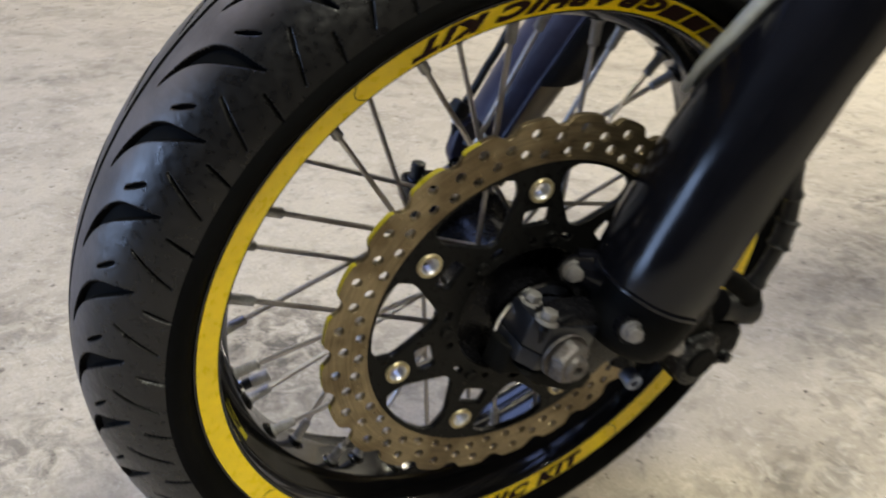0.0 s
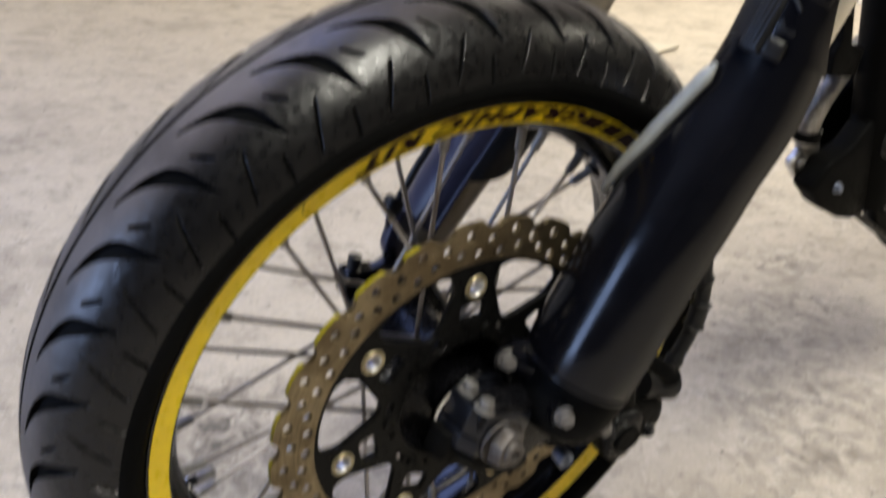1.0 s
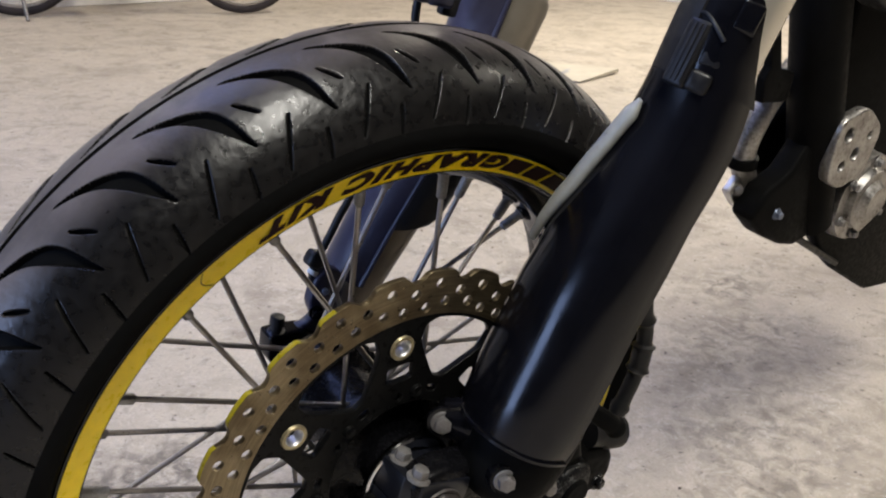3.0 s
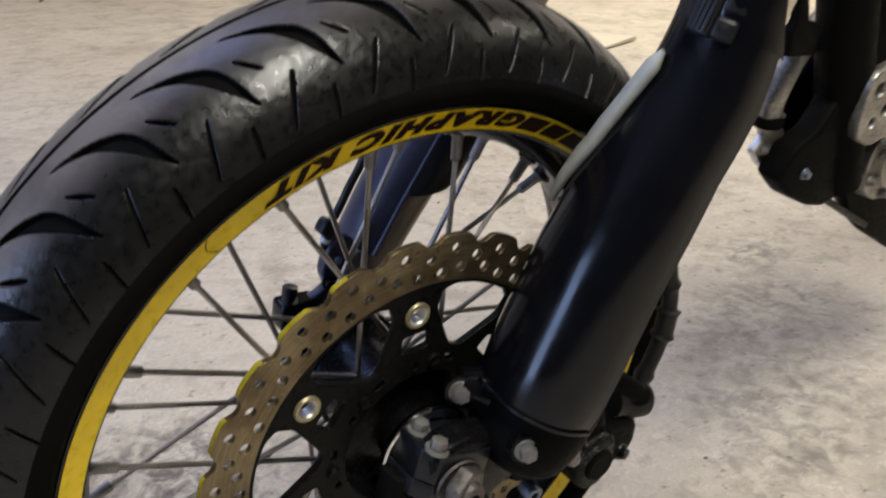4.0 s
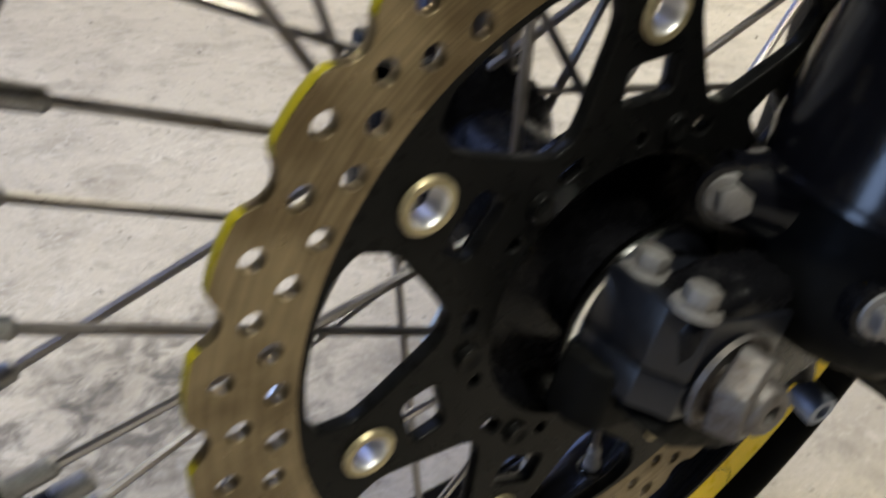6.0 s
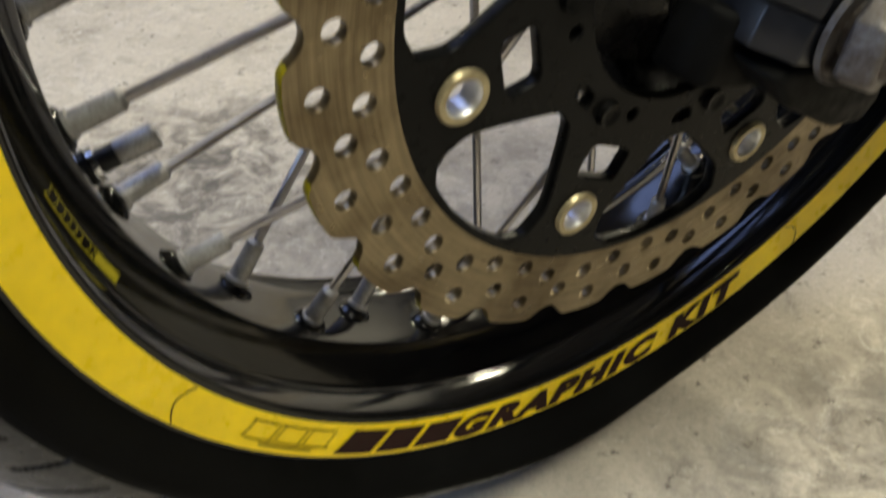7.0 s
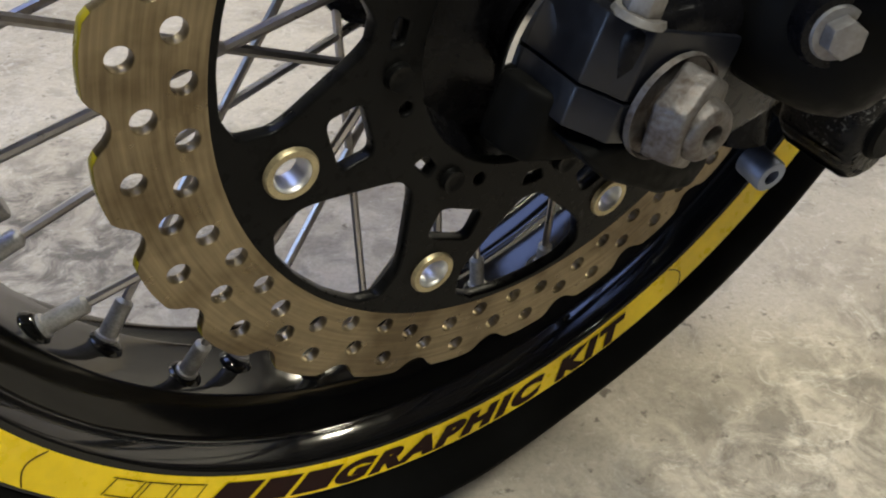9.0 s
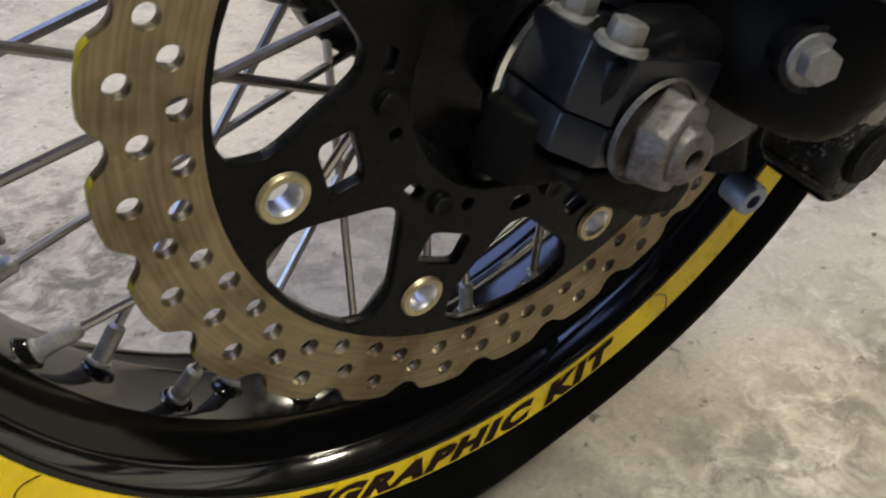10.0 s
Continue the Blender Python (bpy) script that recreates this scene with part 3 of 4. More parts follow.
for half in (0, 180):
    bent_word("GRAPHIC", -107.6 + half, -75.5 + half, 0.2408, 0.2296, "print")
    bent_word("KIT", -74.6 + half, -61.3 + half, 0.2408, 0.2296, "print")
    # the maker's mark is three plain slanted blocks
    for a0, a1 in ((-123.4, -118.4), (-117.7, -113.2), (-112.5, -107.6)):
        bike_part("printed_block", band(0.2297, 0.2402, a0 + half, a1 + half, 0.0009, 10, 1.9), INK, "", decal, smooth=False)
    for a0, a1 in ((-136.6, -133.0), (-132.5, -129.2), (-128.7, -125.4)):
        for r0, r1 in ((0.2300, 0.2305), (0.2371, 0.2376)):
            bike_part("printed_line", band(r0, r1, a0 + half, a1 + half, 0.0009, 8, 0.2), INK, "", decal, smooth=False)
        for e in (a0, a1 - 0.15):
            bike_part("printed_line", band(0.2300, 0.2376, e + half, e + 0.15 + half, 0.0009, 2, 0.8), INK, "", decal, smooth=False)
    bike_part("printed_line", band(0.2386, 0.2392, -134.5 + half, -127.5 + half, 0.0009, 12), INK, "", decal, smooth=False)
    for e, bow in ((-53.1, 1.1), (-145.0, -1.1)):
        arc = []
        for k in range(13):
            q, a = 0.2276 + 0.0140 * k / 12, radians(e + half + bow * math.sin(math.pi * k / 12))
            arc.append((q * math.cos(a), flange(q, 0.0004), q * math.sin(a)))
        bike_part("printed_line", sweep(arc, 0.00032, 6), INK, "", decal)

# spokes and nipples
HUB_R = 0.040
for k in range(36):
    a = 4.0 + 10 * k + {19: -1.2, 20: 1.5}.get(k, 0)      # set apart beside the valve
    near = k % 2 == 1
    lead = 1 if k % 4 in (0, 1) else -1
    y_rim = MID + (-0.007 if near else 0.007)
    y_hub = 0.012 if near else 0.082
    x1, z1 = polar(0.2025, a)
    x0, z0 = polar(HUB_R, a + lead * 50)
    top, root = Vector((x1, y_rim, z1)), Vector((x0, y_hub, z0))
    way = (root - top).normalized()
    top = top - way * 0.0085
    spoke = bike_part("spoke", sweep([root, root.lerp(top, 0.1), top], [0.0022, 0.0020, 0.0020], 8), STEEL, "dull steel spoke" if k == 0 else "", rim)
    bike_part("nipple_seat", sweep([top - way * 0.004, top - way * 0.0012, top + way * 0.0006, top + way * 0.0022, top + way * 0.0028], [0.0094, 0.0088, 0.0078, 0.0062, 0.0048], 18), BLACK_GLOSS, "", spoke)
    bike_part("nipple", sweep([top - way * 0.002, top + way * 0.004, top + way * 0.0045, top + way * 0.020, top + way * 0.0215], [0.0050, 0.0050, 0.0040, 0.0038, 0.0023], 14), NIPPLE, "", spoke)
va = -160.1
vx, vz = polar(0.2108, va)
v0, vd = Vector((vx, MID + 0.004, vz)), Vector((-vx, -0.02, -vz)).normalized()
valve = bike_part("valve", sweep([v0, v0 + vd * 0.002, v0 + vd * 0.0025, v0 + vd * 0.0125], [0.0062, 0.0062, 0.0043, 0.0041], 20), BLACK_PLASTIC, "black valve stem with a bright alloy cap", rim)
bike_part("valve_nut", sweep([v0 + vd * 0.0022, v0 + vd * 0.0026, v0 + vd * 0.0048, v0 + vd * 0.0052], [0.0052, 0.0060, 0.0060, 0.0050], 20), CHROME, "bright ring nut", valve)
bike_part("valve_cap", sweep([v0 + vd * 0.0110, v0 + vd * 0.0114, v0 + vd * 0.0245, v0 + vd * 0.0253, v0 + vd * 0.0254], [0.0042, 0.0046, 0.0046, 0.0038, 0.0010], 24), NIPPLE, "turned alloy cap", valve)

hub = bike_part("hub", lathe([(-0.034, 0.0), (-0.034, 0.0215), (-0.030, 0.0235), (-0.006, 0.0240), (-0.004, 0.030), (0.002, 0.036), (0.004, 0.050), (-0.010, 0.0560), (-0.0120, 0.0575), (-0.0120, 0.0655), (0.002, 0.0655), (0.008, 0.052), (0.016, 0.046), (0.024, 0.034), (0.070, 0.034), (0.074, 0.042), (0.080, 0.0485), (0.090, 0.0495), (0.102, 0.046), (0.108, 0.030), (0.108, 0.0)], 64), BLACK_SATIN, "satin black wheel hub")

# brake disc: petal rotor riveted to a spoked carrier
RIVET0, DISC_Y = 93.6, -0.0124


def rotor_loops():
    out = []
    for i in range(24 * 16):
        a = 179.7 + i * 360 / (24 * 16)
        u = (i % 16) / 16          # 0 at a notch
        d = min(u, 1 - u) * 15     # degrees from the notch
        r = 0.1597 - 0.0060 * max(0.0, 1 - (d / 3.2) ** 2.2) - 0.0006 * math.cos(2 * math.pi * u)
        out.append(polar(r, a))
    inner = [polar(0.1269, -i * 360 / 160) for i in range(160)]
    loops = [out, inner]
    for k in range(24):
        c = 179.7 + 15 * k
        spots = [(c, 0.1448), (c + 7.5, 0.1505)]
        spots += [(c - 4.0, 0.1333), (c + 4.0, 0.1333)] if k % 2 == 0 else [(c - 4.5, 0.1368), (c + 4.5, 0.1368)]
        for a, r in spots:
            x, z = polar(r, a)
            loops.append([(x + 0.0041 * math.cos(t), z + 0.0041 * math.sin(t)) for t in (-2 * math.pi * i / 18 for i in range(18))])
    return loops


def carrier_loops():
    out = [polar(0.1268, i * 360 / 168) for i in range(168)]
    loops = [out, [polar(0.0560, -i * 6) for i in range(60)]]
    for k in range(7):
        c = RIVET0 + k * 360 / 7
        m = c + 180 / 7
        loops.append(rounded([polar(0.1198, m - 16.2), polar(0.1244, m - 11.5), polar(0.1250, m - 4), polar(0.1250, m + 4), polar(0.1244, m + 11.5), polar(0.1198, m + 16.2), polar(0.1060, m + 17.2), polar(0.0752, m + 4.0), polar(0.0752, m - 4.0), polar(0.1060, m - 17.2)], 0.25)[::-1])
        loops.append(rounded([polar(0.0917, c - 7.3), polar(0.0917, c + 7.3), polar(0.0766, c + 8.8), polar(0.0766, c - 8.8)], 0.25)[::-1])
        loops.append(rounded([polar(0.0695, m - 5), polar(0.0695, m + 5), polar(0.0625, m + 4), polar(0.0625, m - 4)], 0.3)[::-1])
        x, z = polar(0.1057, c)
        loops.append([(x + 0.0066 * math.cos(t), z + 0.0066 * math.sin(t)) for t in (-2 * math.pi * i / 24 for i in range(24))])
        x, z = polar(0.0625, c)
        loops.append([(x + 0.0034 * math.cos(t), z + 0.0034 * math.sin(t)) for t in (-2 * math.pi * i / 14 for i in range(14))])
    return loops


disc = bike_part("brake_disc", plate(carrier_loops(), 0.0055, DISC_Y + 0.0005, 0.0008), CARRIER_BLACK, "black alloy disc carrier with gold rivets", smooth=False)
rotor_me = plate(rotor_loops(), 0.0042, DISC_Y - 0.0002, 0.0003)
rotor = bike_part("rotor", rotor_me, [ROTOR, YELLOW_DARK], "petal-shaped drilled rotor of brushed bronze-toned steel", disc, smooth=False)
# the decal's yellow reflection is painted on the rotor's outer edge, except its top
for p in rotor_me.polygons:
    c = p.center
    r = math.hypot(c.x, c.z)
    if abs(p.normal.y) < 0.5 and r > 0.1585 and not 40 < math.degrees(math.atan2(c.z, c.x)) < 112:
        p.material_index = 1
for k in range(7):
    x, z = polar(0.1057, RIVET0 + k * 360 / 7)
    bm = lathe([(-0.0034, 0.0066), (-0.0041, 0.0068), (-0.0042, 0.0089), (-0.0034, 0.0095), (0.0042, 0.0095), (0.0042, 0.0066)], 36, True)
    rivet = bike_part("rivet", bm, BRASS, "gold-coloured hollow rivet", disc)
    rivet.matrix_basis = Matrix.Translation((x, DISC_Y, z))
    part("rivet_core", lathe([(-0.0040, 0.0066), (-0.0035, 0.0060), (-0.0022, 0.0057), (0.0046, 0.0055), (0.0046, 0.0064), (-0.0030, 0.0066)], 36, True), BORE, rivet, "bright steel bore")
for k in range(7):
    x, z = polar(0.0650, RIVET0 + 180 / 7 + k * 360 / 7 + 13)
    bolt("disc_bolt", disc, (x, DISC_Y - 0.0022, z), (0, -1, 0), 0.0048, 0.0018, CARRIER_BLACK, True, True, "black socket-head bolt")
# a dim yellow maker's mark on the rim's sloping inner wall, as plain bars
def on_wall(t, a, lift=0.0003):
    """A point of the rim's inner wall: t from its outer to its inner line, at the angle a."""
    y = 0.0176 + 0.0024 * t
    q = 0.2230 - 1.011 * (y - 0.0172) - lift
    return (q * math.cos(radians(a)), y, q * math.sin(radians(a)))


for t in (0, 1):
    bike_part("printed_line", sweep([on_wall(t, -166.8 + 11.4 * i / 24) for i in range(25)], 0.00022, 6), YELLOW_DARK, "", rim)
for a in (-166.8, -165.5, -164.3, -163.3, -162.3, -161.4, -160.1, -159.4):
    bike_part("printed_line", sweep([on_wall(0, a), on_wall(0.5, a + 0.35), on_wall(1, a + 0.1)], 0.00022, 6), YELLOW_DARK, "", rim)
mark = bmesh.new()
rows = [[mark.verts.new(on_wall(t, -158.9 + 3.4 * i / 8, 0.0005)) for t in (0.05, 0.95)] for i in range(9)]
for p, q in zip(rows, rows[1:]):
    mark.faces.new((p[0], p[1], q[1], q[0]))
bike_part("printed_block", mark, YELLOW_DARK, "", rim, smooth=False)


# ---- fork ----
RAKE = 21.8
E_S = Vector((math.sin(radians(RAKE)), 0, math.cos(radians(RAKE))))     # up the leg
E_P = Vector((math.cos(radians(RAKE)), 0, -math.sin(radians(RAKE))))    # to the rear of the leg
E_Y = Vector((0, 1, 0))


def leg(y, s, p=0.0, dy=0.0):
    """A point of the fork leg whose axis lies at y: s up the leg, p to its rear."""
    return Vector((0.062, y, 0)) + E_S * s + E_P * p + E_Y * dy


def shell(y, stations, a0, a1, n=30, thick=0.003, power=2.3, flank=0.0):
    """A plastic cover round a leg: stations of (s, half length in p, half width in y, shift in p)."""
    bm = bmesh.new()

    def ring(s, hp, hy, dp, inset, e0=None, e1=None):
        b0, b1 = (a0 if e0 is None else e0), (a1 if e1 is None else e1)
        out = []
        for i in range(n + 1):
            deg = b0 + (b1 - b0) * i / n
            if deg > 270 and flank:
                out.append(bm.verts.new(leg(y, s, dp + flank * (deg - 270) / 60, inset - hy)))
                continue
            a = radians(deg)
            c, d = math.cos(a), math.sin(a)
            k = (abs(c) ** power + abs(d) ** power) ** (-1 / power)
            out.append(bm.verts.new(leg(y, s, dp + (hp - inset) * k * c, (hy - inset) * k * d)))
        return out

    outer = [ring(*st[:4], 0, *st[4:]) for st in stations]
    inner = [ring(*st[:4], thick, *st[4:]) for st in stations]
    for rows, flip in ((outer, False), (inner, True)):
        for p, q in zip(rows, rows[1:]):
            for i in range(n):
                f = (p[i], p[i + 1], q[i + 1], q[i])
                bm.faces.new(tuple(reversed(f)) if flip else f)
    for o, w in ((outer[0], inner[0]), (outer[-1], inner[-1])):
        for i in range(n):
            bm.faces.new((o[i], o[i + 1], w[i + 1], w[i]))
    for o, w in zip(zip(outer, outer[1:]), zip(inner, inner[1:])):
        for e in (0, n):
            bm.faces.new((o[0][e], o[1][e], w[1][e], w[0][e]))
    bmesh.ops.recalc_face_normals(bm, faces=bm.faces)
    return bm


NEAR, FAR = -0.064, 0.158
near_leg = bike_part("fork_leg", sweep([leg(NEAR, s, 0.008) for s in (0.03, 0.05, 0.40, 0.75)], [0.0245, 0.0255, 0.0255, 0.0255], 44), SLIDER, "bright champagne alloy fork leg")
# the cover narrows towards its top, where its rear is cut away from the bright leg
COVER = [(0.042, 0.041, 0.0425, -0.011), (0.056, 0.0425, 0.0455, -0.012), (0.080, 0.043, 0.0465, -0.012), (0.115, 0.0425, 0.0462, -0.012), (0.150, 0.0415, 0.0455, -0.012), (0.190, 0.0405, 0.0442, -0.008),
         (0.225, 0.0392, 0.0405, -0.002), (0.250, 0.0383, 0.0394, 0.003), (0.275, 0.0378, 0.0378, 0.0065), (0.296, 0.0360, 0.0360, 0.005), (0.310, 0.0346, 0.0346, 0.0028)]


def on_cover(s, a, out=0.0):
    """A point of the near cover's skin: s up the leg, at the angle a round it."""
    for lo, hi in zip(COVER, COVER[1:]):
        if s <= hi[0]:
            break
    t = min(1.0, (s - lo[0]) / (hi[0] - lo[0]))
    r, dp = lo[1] + (hi[1] - lo[1]) * t + out, lo[3] + (hi[3] - lo[3]) * t
    c, d = math.cos(radians(a)), math.sin(radians(a))
    k = (abs(c) ** 2.3 + abs(d) ** 2.3) ** (-1 / 2.3)
    return leg(NEAR, s, dp + r * k * c, r * k * d)


guard = bike_part("fork_guard", shell(NEAR, COVER, 84, 330, 64, 0.003, 2.3, 0.008), GUARD, "dark blue-black glossy plastic fork guard")
TOP_SHELL = [(0.309, 0.0347, 0.0347, 0.0028), (0.328, 0.0328, 0.0328, -0.002), (0.350, 0.0312, 0.0312, -0.006), (0.366, 0.0304, 0.0304, -0.006)]
part("front_tongue", shell(NEAR, TOP_SHELL + [(0.371, 0.0300, 0.0300, -0.006), (0.373, 0.0285, 0.0285, -0.006)], 92, 181, 20, 0.003), BLACK_PLASTIC, guard, "black moulded tongue")
part("rear_tongue", shell(NEAR, [(*st, 184, e) for st, e in zip(TOP_SHELL + [(0.370, 0.0298, 0.0298, -0.006)], (330, 290, 262, 250, 243))], 184, 248, 30, 0.003, 2.3, 0.014), GUARD, guard)


def clip(s, a, out, size, bevel):
    """A moulded block on the cover: size is thickness, width round the leg, length along it."""
    bm = box(size, (0, 0, 0), (0, 0, a), bevel)
    bmesh.ops.transform(bm, matrix=Matrix.Translation(leg(NEAR, s, -0.001 + out * math.cos(radians(a)), out * math.sin(radians(a)))) @ pose(0, 0, 0, 0, RAKE, 0), verts=bm.verts)
    return bm


part("clip_block", clip(0.324, 186, 0.0318, (0.010, 0.016, 0.044), 0.0025), BLACK_PLASTIC, guard, "black moulded clip")
for k in range(4):
    rib = part("clip_rib", clip(0.324, 186, 0.0370, (0.0016, 0.0018, 0.038), 0.0005), BLACK_PLASTIC, guard)
    rib.location += E_Y * (0.0055 - 0.0037 * k)
part("clip_block", clip(0.327, 213, 0.0305, (0.008, 0.015, 0.014), 0.003), BLACK_PLASTIC, guard)
part("clip_block", clip(0.310, 211, 0.0320, (0.008, 0.015, 0.014), 0.003), BLACK_PLASTIC, guard)
part("tongue_pocket", clip(0.357, 228, 0.0338, (0.005, 0.0150, 0.020), 0.0022), GUARD, guard)
part("clip_lever", sweep(curve([leg(NEAR, 0.347, -0.034, 0.005), leg(NEAR, 0.350, -0.036, -0.004), leg(NEAR, 0.344, -0.034, -0.014), leg(NEAR, 0.338, -0.030, -0.021)], 4), 0.0016, 8), BLACK_PLASTIC, guard)
part("front_strip", shell(NEAR, [(0.35, 0.0285, 0.0285, 0.0065), (0.45, 0.0285, 0.0285, 0.0065), (0.75, 0.0285, 0.0285, 0.0065)], 130, 178, 18, 0.003), BLACK_PLASTIC, near_leg, "black plastic strip along the leg")
# pale moulding along the cover's front edge
line = [on_cover(0.170 + 0.116 * i / 24, 112 + 49 * (i / 24) ** 0.9, 0.004 + 0.006 * max(0, 1 - i / 10)) for i in range(25)]
part("edge_moulding", sweep(line, [min(0.0035 + 0.0042 * min(1, (i + 1) / 9), 0.0025 + 0.0026 * (24 - i)) for i in range(25)], 16, 0.68, E_P * -0.57 - E_Y * 0.82), GREY_PLASTIC, guard, "pale grey plastic edge moulding")

# axle carrier under the cover
CARRY = [(-0.020, 0.028), (-0.022, 0.006), (-0.018, -0.008), (-0.004, -0.028), (0.030, -0.040), (0.044, -0.028), (0.070, -0.020), (0.100, -0.010), (0.104, 0.006), (0.090, 0.022), (0.060, 0.028), (0.030, 0.028), (0.006, 0.032)]
carrier = bike_part("axle_carrier", prism(CARRY, -0.066, -0.040, 0.006), BLACK_SATIN, "satin black cast axle clamp")
CLAMP = [(-0.0300, -0.0300), (-0.0292, -0.0555), (-0.0230, -0.0625), (-0.0200, -0.0670), (0.0220, -0.0682), (0.0220, -0.0300)]
for z0, z1 in ((0.0004, 0.0236), (-0.0140, -0.0004)):
    block = upright(CLAMP, z0, z1, 0.0009, 2)
    bmesh.ops.transform(block, matrix=pose(0, 0, 0, 0, 13.8, 0), verts=block.verts)
    part("pinch_cap", block, CLAMP_BLACK, carrier)
inner = upright([(-0.0370, -0.0300), (-0.0360, -0.0420), (-0.0310, -0.0500), (0.0200, -0.0500), (0.0200, -0.0300)], -0.0320, -0.0070, 0.0030, 3)
bmesh.ops.transform(inner, matrix=pose(0, 0, 0, 0, 13.8, 0), verts=inner.verts)
part("pinch_body", inner, MATTE_BLACK, carrier)
part("pinch_foot", prism([(-0.030, -0.012), (-0.016, -0.026), (0.014, -0.042), (0.030, -0.044), (0.036, -0.034), (0.022, -0.010)], -0.0668, -0.034, 0.003), MATTE_BLACK, carrier)
part("lower_tube", sweep([leg(NEAR, s, -0.006) for s in (-0.010, -0.007, 0.000, 0.015, 0.040, 0.060)], [0.021, 0.028, 0.034, 0.0385, 0.0410, 0.0415], 44), MATTE_BLACK, carrier)
part("seam", shell(NEAR, [(0.0395, 0.0410, 0.0425, -0.011), (0.0402, 0.0428, 0.0444, -0.011), (0.0425, 0.0430, 0.0447, -0.011), (0.0432, 0.0418, 0.0434, -0.011)], 84, 330, 64, 0.003, 2.3, 0.008), GUARD, carrier, "rolled lower edge of the cover")
bolt("clamp_bolt", carrier, (-0.0126, -0.0365, 0.0278), (0.2385, 0, 0.971), 0.0080, 0.0062, ZINC)
bolt("clamp_bolt", carrier, (-0.0131, -0.0582, 0.0282), (0.2385, 0, 0.971), 0.0080, 0.0062, ZINC)
lugs = ((0.0222, -0.0350, 0.0445, (-0.55, -0.80, 0.20)), (0.0372, -0.0905, 0.0286, (-0.45, -0.88, 0.10)))
for x, y, z, d in lugs:
    dv = Vector(d).normalized()
    part("boss", sweep([Vector((0.060, -0.058, 0.042)), Vector((x, y, z)) - dv * 0.010, Vector((x, y, z)) - dv * 0.002, Vector((x, y, z))], [0.022, 0.0135, 0.0122, 0.0112], 24), GUARD if y > -0.05 else BLACK_SATIN, carrier)
    bolt("guard_bolt", carrier, (x, y, z), d, 0.0083, 0.0055, ZINC, True, False, "dull zinc flanged bolt")
part("boss", sweep([(0.084, -0.044, -0.006), (0.084, -0.040, -0.036), (0.0836, -0.046, -0.0520)], [0.014, 0.012, 0.0102], 20), BLACK_SATIN, carrier)
head = lathe([(0.0, 0.0072), (-0.0120, 0.0072), (-0.0128, 0.0066), (-0.0129, 0.0034), (-0.0095, 0.0031), (-0.0094, 0.0)], 28)
part("socket_bolt", head, DARK_STEEL, carrier, "dark steel socket-head bolt", m=Matrix.Translation((0.0840, -0.0530, -0.0560)) @ pose(0, 0, 0, 3, 0, -7))

axle = bike_part("axle_nut", lathe([(-0.0815, 0.0), (-0.0815, 0.0036), (-0.0868, 0.0040), (-0.0874, 0.0058), (-0.0870, 0.0078), (-0.0856, 0.0094), (-0.0830, 0.0101), (-0.072, 0.0102), (-0.03, 0.0080), (-0.03, 0.0)], 40), RUSTY, "corroded zinc axle end and flanged nut")
part("washer", lathe([(-0.0700, 0.0174), (-0.0706, 0.0183), (-0.0684, 0.0186), (-0.0684, 0.0090), (-0.0688, 0.0090), (-0.0688, 0.0172)], 44, True), RUSTY, axle, "dull steel washer")
hexa = bmesh.new()
bmesh.ops.create_cone(hexa, cap_ends=True, segments=6, radius1=0.0178, radius2=0.0168, depth=0.0115)
bmesh.ops.bevel(hexa, geom=hexa.edges[:], offset=0.0018, segments=3, affect="EDGES", profile=0.5)
part("nut", hexa, RUSTY, axle, "grey corroded nut", m=Matrix.Translation((0, -0.0755, 0)) @ pose(0, 0, 0, 90, 0, 17))
part("spacer", lathe([(-0.0300, 0.0262), (-0.0318, 0.0345), (-0.0308, 0.0361), (-0.0275, 0.0365), (-0.0262, 0.0361), (-0.0255, 0.0262)], 56, True), CHROME, axle, "bright chromed spacer ring")

# caliper, hose and guide pins at the rear of the leg
CAL = [(0.120, 0.020), (0.140, 0.006), (0.150, -0.022), (0.176, -0.026), (0.196, -0.030), (0.204, -0.045), (0.205, -0.066), (0.188, -0.080), (0.160, -0.078), (0.130, -0.064), (0.108, -0.030)]
caliper = bike_part("brake_caliper", prism(CAL, -0.058, -0.020, 0.010), MATTE_BLACK, "black brake caliper behind the fork leg")
part("caliper_half", prism([(x * 0.98 + 0.002, z * 0.95) for x, z in CAL], -0.010, 0.004, 0.004), BLACK_SATIN, caliper)
part("pin_boot", sweep([(0.172, -0.046, -0.016), (0.188, -0.047, -0.020), (0.191, -0.047, -0.021), (0.207, -0.048, -0.025), (0.210, -0.048, -0.026)], [0.013, 0.013, 0.0155, 0.0155, 0.011], 20), BLACK_PLASTIC, caliper, "black rubber pin boot")
cup = rounded([(0.119, -0.017), (0.117, -0.055), (0.130, -0.070), (0.146, -0.068), (0.156, -0.051), (0.154, -0.019)], 0.36)
part("piston_cup", prism(cup, -0.0750, -0.0350, 0.006), SCUFFED, caliper, "scuffed black piston housing")
part("piston_cap", lathe([(-0.0785, 0.0), (-0.0785, 0.0120), (-0.0770, 0.0135), (-0.0745, 0.0138)], 40), MATTE_BLACK, caliper, m=Matrix.Translation((0.1365, 0, -0.0430)))
bolt("caliper_bolt", caliper, (0.0830, -0.0910, 0.0020), (-0.2, -1, 0), 0.0068, 0.0045, ZINC)
part("mount_arm", prism([(0.060, 0.022), (0.072, -0.012), (0.100, -0.034), (0.128, -0.040), (0.150, -0.020), (0.140, 0.010), (0.100, 0.034)], -0.068, -0.050, 0.006), MATTE_BLACK, caliper)
